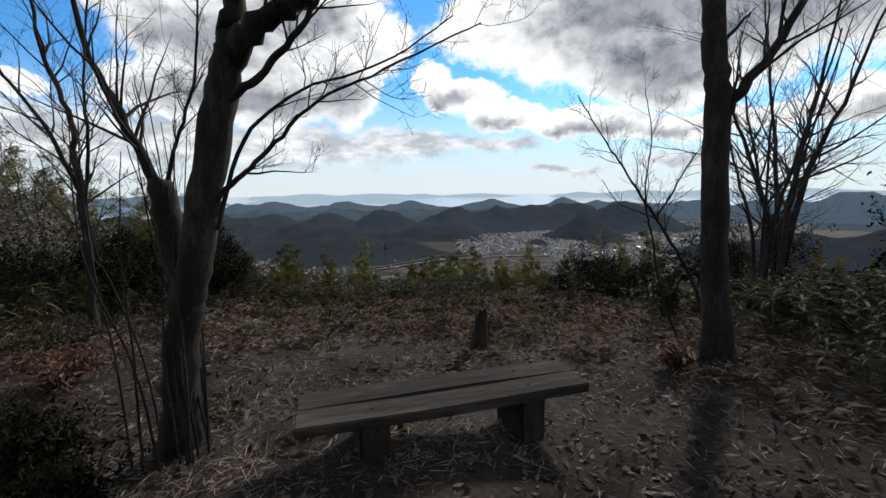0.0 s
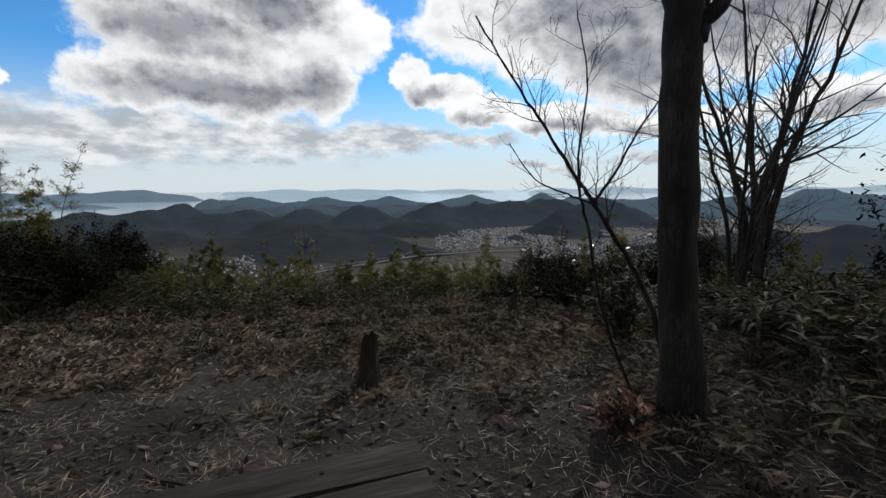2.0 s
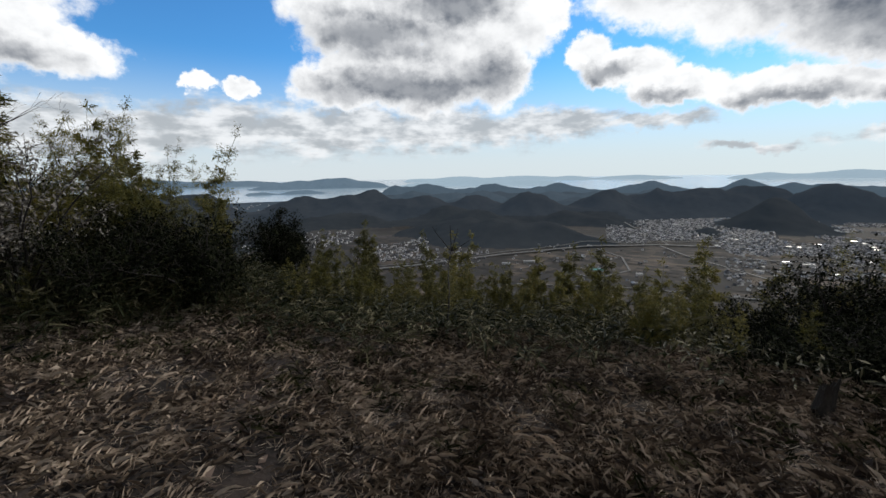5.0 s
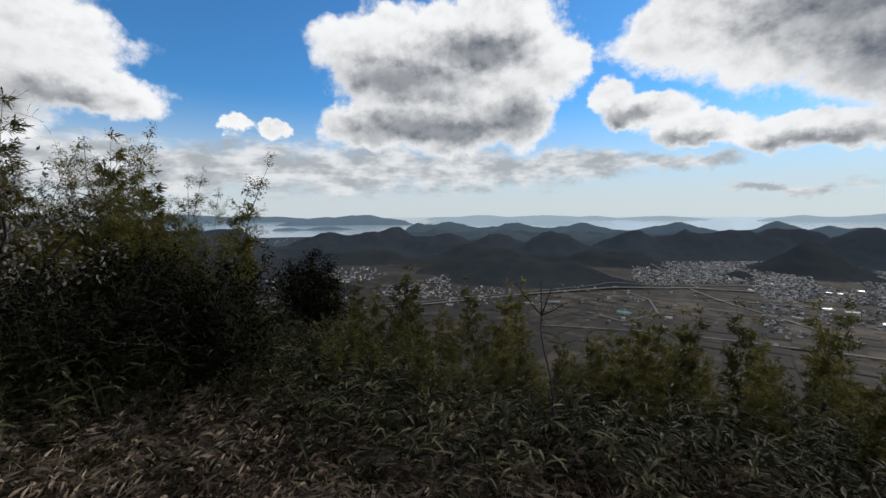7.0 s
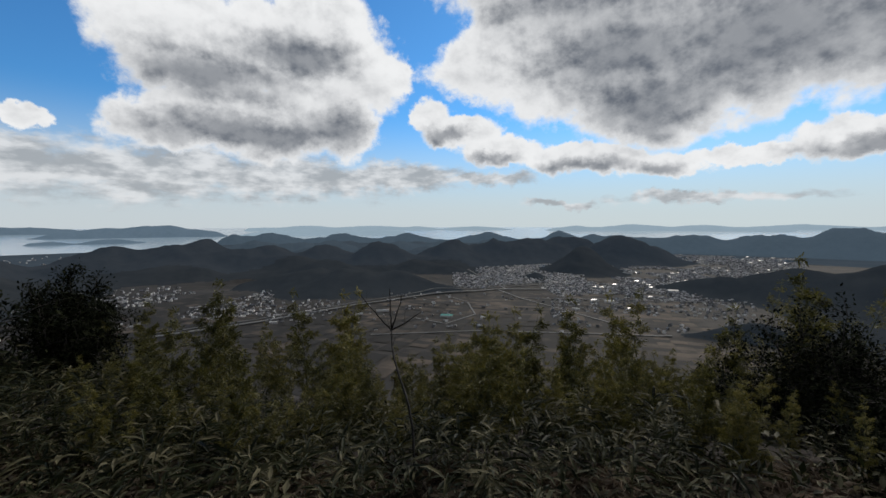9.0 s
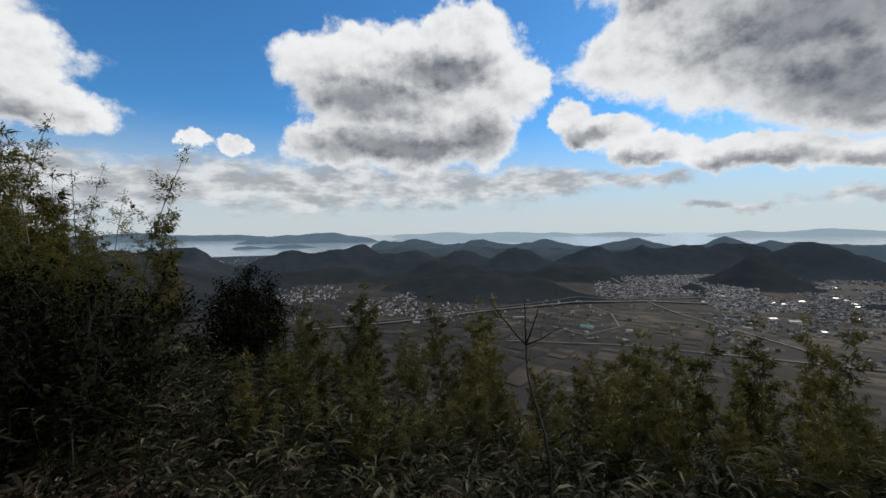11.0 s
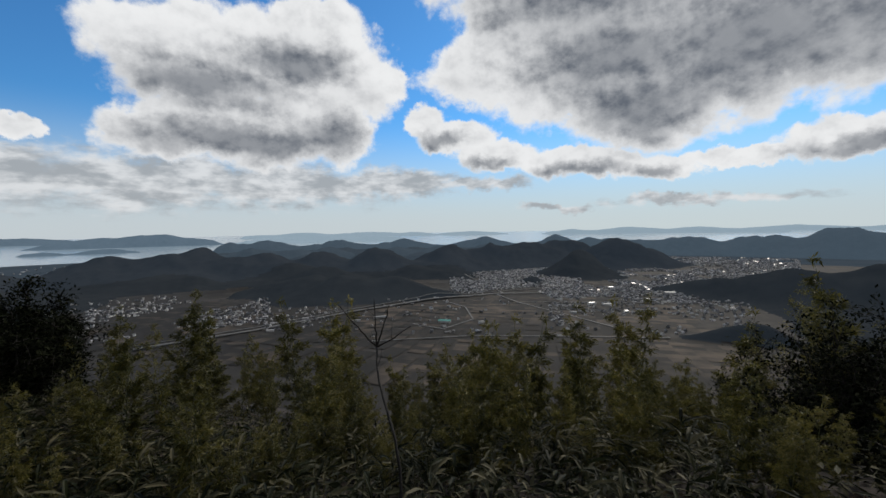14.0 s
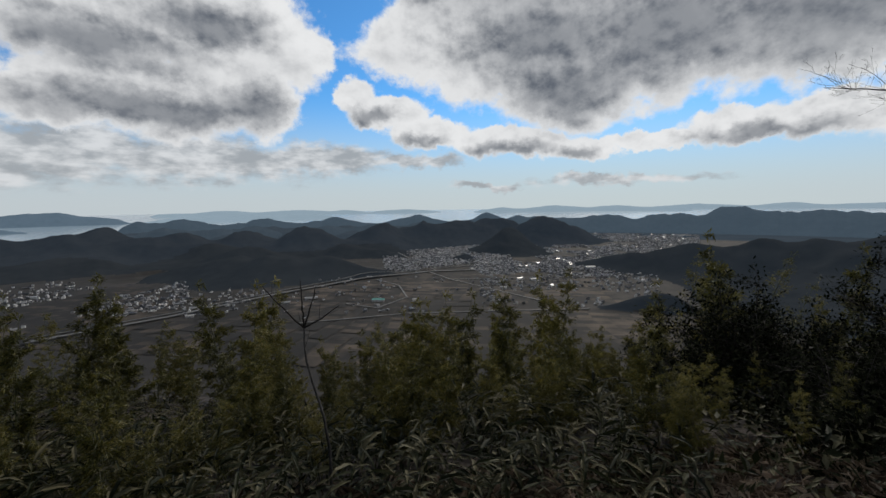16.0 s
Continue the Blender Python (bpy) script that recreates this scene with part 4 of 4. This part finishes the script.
# slope in front: tips under the skyline
for x, y, top in ((-7.3, 14.2, 0.45), (-6.6, 13.6, -0.3), (-5.6, 13.4, -0.5), (-4.7, 12.2, -0.5), (-3.2, 13.2, -0.7), (-1.6, 13.4, -1.1), (-1.0, 11.6, -1.0), (0.9, 11.4, -0.8),
                  (1.5, 12.2, -0.6), (1.2, 10.6, -0.7), (2.7, 11.8, -0.4), (3.2, 11.2, 0.1), (3.5, 10.65, 0.95), (5.9, 12.6, 1.0), (4.4, 10.6, 0.5)):
    put_bamboo(FULL, x, y, top, rnd)
for _ in range(84):
    a, d = radians(rnd.uniform(-46, 27)), rnd.uniform(4.0, 9.5)
    put_bamboo(FULL, d * math.sin(a), 5 + d * math.cos(a), 1.2 - d * math.tan(radians(rnd.uniform(4.2, 9.6) if a < -0.15 else rnd.uniform(5.4, 11.8))), rnd)
# low young growth close under the brink, thinner where the valley shows
for _ in range(96):
    a, d = rnd.uniform(-50, 34), rnd.uniform(2.5, 4.6)
    if -15 < a < 9 and rnd.random() < 0.5:
        continue
    tip = rnd.uniform(10.5, 19) + (3.5 if -15 < a < 9 else 0)
    a = radians(a)
    put_bamboo(FULL, d * math.sin(a), 5 + d * math.cos(a), 1.2 - d * math.tan(radians(tip)), rnd)
for x, y, top in ((0.9, 7.9, 0.15), (1.3, 8.3, 0.25), (1.6, 7.7, 0.1), (1.9, 8.6, 0.2), (2.2, 8.0, 0.25), (2.0, 7.2, 0.0), (2.5, 7.4, 0.15), (1.4, 7.3, -0.1), (0.5, 8.2, 0.1), (-0.6, 8.4, -0.1), (-1.4, 8.1, 0.0), (-1.9, 7.7, 0.1), (-2.4, 8.2, 0.25), (2.8, 8.3, 0.3)):
    put_bamboo(FULL, x, y, top, rnd)
# dense dark stand to the east
for _ in range(26):
    x, y = rnd.uniform(3.4, 10), rnd.uniform(7.6, 13)
    put_bamboo(FULL, x, y, 0.4 + 0.13 * (x - 3.6) + rnd.uniform(-0.6, 0.25), rnd)
for x, y, top in ((3.4, 10.2, 0.85), (4.9, 10.8, 0.9), (6.0, 11.5, 1.05), (6.6, 10.4, 0.9), (7.6, 10.2, 1.1)):
    put_bamboo(THIN, x, y, top, rnd)
for _ in range(10):
    x, y = rnd.uniform(1.6, 4.6), rnd.uniform(7.6, 10.2)
    put_bamboo(FULL, x, y, -0.1 + 0.16 * (x - 1.6) + rnd.uniform(-0.35, 0.35), rnd)
# bank to the west
for _ in range(78):
    x, y = rnd.uniform(-10, -4.0), rnd.uniform(5.3, 9.5)
    if x > -1.28 * (y - 4.8):
        continue
    put_bamboo(FULL, x, y, 1.25 - 0.52 * (x + 4.6) + rnd.uniform(-0.7, 0.25), rnd)
for x, y, top in ((-7.5, 7.0, 2.75), (-7.1, 6.6, 2.85), (-6.5, 7.6, 2.2), (-5.2, 7.9, 1.7), (-4.9, 7.5, 1.6), (-5.8, 7.5, 1.9)):
    put_bamboo(THIN, x, y, top, rnd)
for _ in range(22):
    x, y = rnd.uniform(-9.0, -4.9), rnd.uniform(6.0, 8.2)
    if x > -1.5 * (y - 4.8):
        continue
    put_bamboo(THIN, x, y, 1.75 - 0.42 * (x + 4.6) + rnd.uniform(-0.4, 0.5), rnd)


# ---- evergreen bushes, pale and rusty shrubs ----
def bush(x, y, top, radius, seed, mat, label, leaves=2600, leaf=0.07, width=0.4, airy=1.0):
    rnd = random.Random(seed)
    g = np.random.default_rng(seed)
    base = new("shrub")
    z = ground_at(x, y)
    base.location = (x, y, z)
    h = top - z
    V, F, B, D = [], [], [], []
    for i in range(16):
        a, s = rnd.uniform(0, 6.28), rnd.uniform(0.2, 1.0)
        tip = Vector((math.cos(a) * radius * s, math.sin(a) * radius * s, h * rnd.uniform(0.55, 1.0) * (1.05 - 0.35 * s)))
        path = smooth_path([(0, 0, -0.05), tip * 0.4 + Vector((0, 0, 0.12 * h)), tip], 4, 0.02, rnd)
        tube(V, F, path, [lerp(0.02, 0.003, k / (len(path) - 1)) for k in range(len(path))], 5)
        for _ in range(14):
            p = path[rnd.randrange(3, len(path))]
            d = Vector((rnd.gauss(0, 1), rnd.gauss(0, 1), rnd.gauss(0.5, 0.8))).normalized()
            q = p + d * radius * rnd.uniform(0.15, 0.4)
            tube(V, F, [p, p.lerp(q, 0.5) + Vector((0, 0, 0.02)), q], [0.004, 0.003, 0.001], 3)
            for _ in range(leaves // (16 * 14)):
                B.append(p.lerp(q, rnd.uniform(0.2, 1.05)) + Vector((rnd.gauss(0, 0.04), rnd.gauss(0, 0.04), rnd.gauss(0, 0.04))) * airy)
                D.append(d * 0.6 + Vector((rnd.gauss(0, 1), rnd.gauss(0, 1), rnd.gauss(0.2, 0.7))))
    tagged(link_mesh("branch_spray", V, F, M_TWIG, base), kind="stuff")
    B, D = np.array([tuple(v) for v in B]), np.array([tuple(v) for v in D])
    ln = leaf * g.uniform(0.6, 1.3, len(B))
    leaf_mesh("foliage", B, D, ln, ln * width, mat, base, 0.15, seed)
    return tagged(base, label, "shrub")


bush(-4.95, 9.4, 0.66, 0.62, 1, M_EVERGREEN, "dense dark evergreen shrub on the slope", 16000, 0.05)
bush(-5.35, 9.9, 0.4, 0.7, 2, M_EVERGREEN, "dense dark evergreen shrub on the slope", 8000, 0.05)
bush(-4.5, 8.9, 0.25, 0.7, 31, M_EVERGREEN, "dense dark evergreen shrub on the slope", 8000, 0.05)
# three shrubs added among the bamboo to imitate the bank's shade
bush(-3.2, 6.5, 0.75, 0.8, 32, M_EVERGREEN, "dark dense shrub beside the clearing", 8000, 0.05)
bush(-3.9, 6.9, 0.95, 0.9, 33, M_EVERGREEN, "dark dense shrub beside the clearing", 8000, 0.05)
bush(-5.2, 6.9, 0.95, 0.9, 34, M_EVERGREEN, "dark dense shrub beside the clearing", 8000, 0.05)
# green clump and bramble; the evergreen ones are added to darken shaded ground
for x, y, h, r, seed, mat, label in ((-3.0, 3.9, 0.34, 0.45, 41, M_SASA, "low green clump in leaf litter"), (-2.3, 3.2, 0.28, 0.45, 42, M_REDLEAF, "low tangle of rusty dead bramble"), (-1.55, 2.35, 0.26, 0.4, 43, M_EVERGREEN, "low dark shrub added to darken leaf litter"),
                                     (-2.7, 2.5, 0.16, 0.5, 44, M_EVERGREEN, "low dark shrub added to darken leaf litter"), (-1.9, 1.7, 0.1, 0.4, 45, M_EVERGREEN, "low dark shrub added to darken leaf litter"), (-3.9, 3.3, 0.45, 0.6, 46, M_EVERGREEN, "low dark shrub added to darken leaf litter"),
                                     (-0.95, 1.95, 0.1, 0.3, 47, M_EVERGREEN, "low dark shrub added to darken leaf litter")):
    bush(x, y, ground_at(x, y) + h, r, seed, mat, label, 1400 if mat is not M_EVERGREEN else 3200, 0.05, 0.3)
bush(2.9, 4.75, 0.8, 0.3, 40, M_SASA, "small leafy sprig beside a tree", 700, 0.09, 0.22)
# evergreen added inside the bamboo stand to imitate its deep shade
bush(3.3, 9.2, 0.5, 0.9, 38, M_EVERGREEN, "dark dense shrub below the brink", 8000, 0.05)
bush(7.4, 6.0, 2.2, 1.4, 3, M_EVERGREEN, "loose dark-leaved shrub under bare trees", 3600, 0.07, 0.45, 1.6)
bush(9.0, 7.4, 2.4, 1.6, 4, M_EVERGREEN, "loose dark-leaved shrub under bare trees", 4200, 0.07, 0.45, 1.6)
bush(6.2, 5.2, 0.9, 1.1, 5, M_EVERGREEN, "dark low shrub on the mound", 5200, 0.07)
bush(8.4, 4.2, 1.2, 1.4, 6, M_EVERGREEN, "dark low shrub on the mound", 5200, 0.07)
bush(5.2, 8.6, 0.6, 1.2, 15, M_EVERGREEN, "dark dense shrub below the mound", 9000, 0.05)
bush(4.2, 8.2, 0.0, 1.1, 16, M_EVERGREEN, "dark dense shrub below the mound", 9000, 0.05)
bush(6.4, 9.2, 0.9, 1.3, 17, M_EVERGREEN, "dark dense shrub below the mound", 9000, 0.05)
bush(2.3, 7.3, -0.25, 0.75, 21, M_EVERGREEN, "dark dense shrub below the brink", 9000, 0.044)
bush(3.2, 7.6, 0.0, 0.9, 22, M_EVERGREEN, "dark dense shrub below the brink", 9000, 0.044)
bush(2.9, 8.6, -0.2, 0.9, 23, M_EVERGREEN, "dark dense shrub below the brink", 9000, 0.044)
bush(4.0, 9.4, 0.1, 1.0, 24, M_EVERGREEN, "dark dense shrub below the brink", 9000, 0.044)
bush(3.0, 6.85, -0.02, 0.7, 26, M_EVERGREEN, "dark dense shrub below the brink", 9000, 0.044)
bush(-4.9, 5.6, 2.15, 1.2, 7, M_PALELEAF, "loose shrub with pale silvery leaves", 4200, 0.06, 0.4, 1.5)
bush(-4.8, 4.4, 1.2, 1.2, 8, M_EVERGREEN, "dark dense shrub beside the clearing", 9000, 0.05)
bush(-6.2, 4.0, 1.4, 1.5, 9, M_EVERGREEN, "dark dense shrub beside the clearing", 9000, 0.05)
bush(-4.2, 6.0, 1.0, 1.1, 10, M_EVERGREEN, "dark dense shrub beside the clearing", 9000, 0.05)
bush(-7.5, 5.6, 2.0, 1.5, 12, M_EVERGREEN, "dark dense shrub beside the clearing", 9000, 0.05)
bush(2.42, 3.5, ground_at(2.42, 3.5) + 0.2, 0.13, 18, M_REDLEAF, "small low shoot with rusty-brown leaves", 230, 0.07, 0.35)


# ---- ground cover ----
def on_ground(n, box, seed, keep=None):
    g = np.random.default_rng(seed)
    x, y = g.uniform(box[0], box[1], n), g.uniform(box[2], box[3], n)
    if keep is not None:
        k = g.random(n) < keep(x, y)
        x, y = x[k], y[k]
    return np.stack([x, y, land(x, y)], -1), g


def bare_path(x, y):
    """Trodden soil round the bench and towards the brink."""
    u = np.exp(-((x - 1.2) ** 2 / 2.2 + (y - 2.0) ** 2 / 2.4)) + 0.3 * np.exp(-((x + 0.6) ** 2 / 2.0 + (y - 3.8) ** 2 / 0.8))
    return np.clip(u, 0, 1)


# straw lying flat
# fewer pale blades at the left stand in for tree shade there
P, g = on_ground(240000, (-7, 8, -1.5, 7.4), 5, lambda x, y: np.clip(0.62 - 0.6 * bare_path(x, y) + 1.5 * fbm(x * 1.6, y * 1.6, 3, 8) + 0.4 * step01(x, 0.2, 1.6) * step01(y, 3, 4), 0.16, 1) * (1 - 0.55 * step01(-x, 0.3, 1.5)) * (1 - 0.8 * step01(y, 6.1, 6.8)) * np.where(y < 1, 0.6, 1))
a = g.uniform(0, 6.283, len(P))
D = np.stack([np.cos(a), np.sin(a), g.normal(0.08, 0.16, len(P))], -1)
ln = g.uniform(0.03, 0.15, len(P))
tagged(leaf_mesh("dry_grass", P + np.array([0, 0, 0.012]), D, ln, g.uniform(0.0016, 0.005, len(P)), M_STRAW, None, 0.03, 1), "matted dry straw-coloured grass", "grass", kind="stuff")
# dead leaves
P, g = on_ground(50000, (-7, 8, -1.5, 7.2), 6, lambda x, y: np.clip(0.6 - 0.45 * step01(y, 3.6, 5.5) + 0.9 * fbm(x * 0.9 + 5, y * 0.9, 3, 18), 0.1, 1))
D = np.stack([g.normal(0, 1, len(P)), g.normal(0, 1, len(P)), g.normal(0.15, 0.35, len(P))], -1)
ln = g.uniform(0.025, 0.08, len(P))
tagged(leaf_mesh("fallen_leaves", P + np.array([0, 0, 0.008]), D, ln, ln * g.uniform(0.3, 0.6, len(P)), M_LITTER, None, -0.05, 2), "curled brown fallen leaves on soil", "leaves", kind="stuff")
# standing dry tufts near the brink
P, g = on_ground(5200, (-5, 7, 1.0, 7.3), 7, lambda x, y: np.clip(0.1 + 0.35 * step01(x, 0.0, 1.2) * step01(y, 3.4, 4.4) + 0.75 * step01(y + 0.3 * np.abs(x - 1), 4.0, 6.0) + 0.7 * fbm(x * 1.3, y * 1.3, 2, 19) - bare_path(x, y) - 0.4 * step01(y, 4, 5) * step01(-x, 0.2, 1.2) * step01(x, -2.6, -1.6), 0.015, 1))
T = np.repeat(P, 55, 0) + np.concatenate([g.normal(0, 0.08, (len(P) * 55, 2)), np.zeros((len(P) * 55, 1))], 1)
D = np.stack([g.normal(0, 0.75, len(T)), g.normal(0, 0.75, len(T)), np.abs(g.normal(0.7, 0.35, len(T)))], -1)
ln = g.uniform(0.05, 0.2, len(T))
tagged(leaf_mesh("grass_tufts", T, D, ln, g.uniform(0.0018, 0.005, len(T)), M_STRAW, None, 0.55, 3), "tufts of dry grass at the brink", "grass", kind="stuff")
# short green-brown grass
P, g = on_ground(2000, (-5, 6, 2.6, 7.3), 17, lambda x, y: np.clip(0.5 * step01(fbm(x * 0.7, y * 0.7, 2, 66), 0.0, 0.4) + 0.25 * step01(y, 4, 6) - bare_path(x, y), 0, 1))
T = np.repeat(P, 30, 0) + np.concatenate([g.normal(0, 0.06, (len(P) * 30, 2)), np.zeros((len(P) * 30, 1))], 1)
D = np.stack([g.normal(0, 0.6, len(T)), g.normal(0, 0.6, len(T)), np.abs(g.normal(0.8, 0.3, len(T)))], -1)
tagged(leaf_mesh("green_grass", T, D, g.uniform(0.06, 0.2, len(T)), g.uniform(0.003, 0.007, len(T)), M_SASA, None, 0.5, 4), "short green grass between dry tufts", "grass", kind="stuff")


def sasa(name, count, box, seed, keep, height, label, leaf=0.20, per=8):
    """Dwarf bamboo: thin stems with fans of long leaves at their heads."""
    P, g = on_ground(count, box, seed, keep)
    n = len(P)
    h = height(P[:, 0], P[:, 1]) * g.uniform(0.6, 1.2, n)
    tip = P + np.stack([g.normal(0, 0.14, n) * h, g.normal(0, 0.14, n) * h, h], -1)
    k = per
    u = np.tile(np.linspace(0.45, 1.0, k), n)
    B = np.repeat(P, k, 0) * (1 - u[:, None]) + np.repeat(tip, k, 0) * u[:, None]
    a = g.uniform(0, 6.283, n * k)
    D = np.stack([np.cos(a), np.sin(a), g.normal(0.45, 0.35, n * k)], -1)
    ln = leaf * g.uniform(0.55, 1.25, n * k)
    ob = leaf_mesh(name, B, D, ln, ln * g.uniform(0.10, 0.15, n * k), M_SASA, None, 0.35, seed, rows=2)
    s = np.array([[0.0025, 0, 0], [-0.00125, 0.0022, 0], [-0.00125, -0.0022, 0]])
    V = np.concatenate([P[:, None] + s[None] + np.array([0, 0, -0.02]), tip[:, None] + s[None] * 0.5], 1).reshape(-1, 3)
    f = np.array([[0, 1, 4, 3], [1, 2, 5, 4], [2, 0, 3, 5]])
    F = (np.arange(n)[:, None, None] * 6 + f[None]).reshape(-1, 4)
    stems = link_mesh("stems", V, F, M_CULM, ob, smooth=False)
    return tagged(ob, label, "dwarf bamboo", kind="stuff")


def brink(x, y):
    return step01(y - 0.12 * np.sin(x * 2) + 0.12 * np.maximum(-x - 1, 0) * 3, 5.9, 6.8)


sasa("dwarf_bamboo", 4200, (-5, 5.0, 5.4, 9.6), 31, lambda x, y: brink(x, y) * np.clip(0.55 + 0.9 * fbm(x, y, 2, 4), 0.05, 1) * (1 - step01(x - 0.56 * (y - 4.9), -0.2, 0.3)) * (1 - 0.6 * step01(y, 8, 9)), lambda x, y: 0.2 + 0.14 * step01(y, 6.2, 8.0), "dense dwarf bamboo along the brink", 0.155, 9)
sasa("dwarf_bamboo", 2100, (2.3, 6, 2.2, 6.2), 32, lambda x, y: np.clip(step01(x + 0.2 * y, 3.75, 4.6) * (0.6 + 0.6 * fbm(x * 1.2, y * 1.2, 2, 14)), 0, 1), lambda x, y: 0.22 + 0.25 * step01(x, 3, 5), "dwarf bamboo round the foot of a tree", 0.22)
sasa("dwarf_bamboo", 1300, (-8, -2.2, 3.6, 7.5), 33, lambda x, y: step01(-x + 0.55 * (y - 5), 2.6, 4.2), lambda x, y: 0.4 + 0.5 * step01(-x, 3, 6), "tall dwarf bamboo before the bamboo bank", 0.16)

# low dark undergrowth on the falling ground
P, g = on_ground(52000, (-6, 6, 6.2, 12), 71, lambda x, y: step01(y, 6.3, 7.0) * np.clip(0.7 + 0.6 * fbm(x * 0.9, y * 0.9, 2, 72), 0.1, 1))
P = P + np.stack([g.normal(0, 0.03, len(P)), g.normal(0, 0.03, len(P)), g.uniform(0.0, 0.2, len(P))], -1)
D = np.stack([g.normal(0, 1, len(P)), g.normal(0, 1, len(P)), g.normal(0.3, 0.5, len(P))], -1)
ln = g.uniform(0.04, 0.11, len(P))
tagged(leaf_mesh("undergrowth", P, D, ln, ln * g.uniform(0.15, 0.35, len(P)), M_SASA, None, 0.2, 9), "low dark leafy undergrowth on the slope", "undergrowth", kind="stuff")

# fallen sticks
for i, (x, y, a, ln) in enumerate(((-1.6, 4.6, 0.3, 0.9), (0.1, 3.3, -0.2, 0.5), (-2.4, 5.4, 0.8, 1.3), (2.0, 1.6, 2.1, 0.4), (-3.0, 5.2, 0.1, 1.2))):
    r = random.Random(i)
    q = []
    for k in range(6):
        px, py = x + math.cos(a) * ln * k / 5 + r.gauss(0, 0.01), y + math.sin(a) * ln * k / 5 + r.gauss(0, 0.01)
        q.append((px, py, ground_at(px, py) + 0.012))
    V, F = [], []
    tube(V, F, q, [0.008, 0.009, 0.008, 0.007, 0.006, 0.004], 6)
    tagged(link_mesh("stick", V, F, M_BARK), "dead grey stick lying in the litter", "stick", "fallen sticks")


def boulder(x, y, size, seed):
    bm = bmesh.new()
    bmesh.ops.create_icosphere(bm, subdivisions=4, radius=1.0)
    for v in bm.verts:
        n = noise.fractal(v.co * 1.3 + Vector((seed, 0, 0)), 0.8, 2.0, 4)
        v.co *= 1 + 0.22 * n
        v.co = Vector((v.co.x * size[0], v.co.y * size[1], max(v.co.z, -0.5) * size[2]))
    for f in bm.faces:
        f.smooth = True
    ob = part("boulder", bm, M_ROCK, None)
    ob.location = (x, y, ground_at(x, y) + size[2] * 0.25)
    return tagged(ob, "grey lichened boulder among dwarf bamboo", "boulder")


boulder(4.0, 4.7, (0.34, 0.26, 0.2), 3)
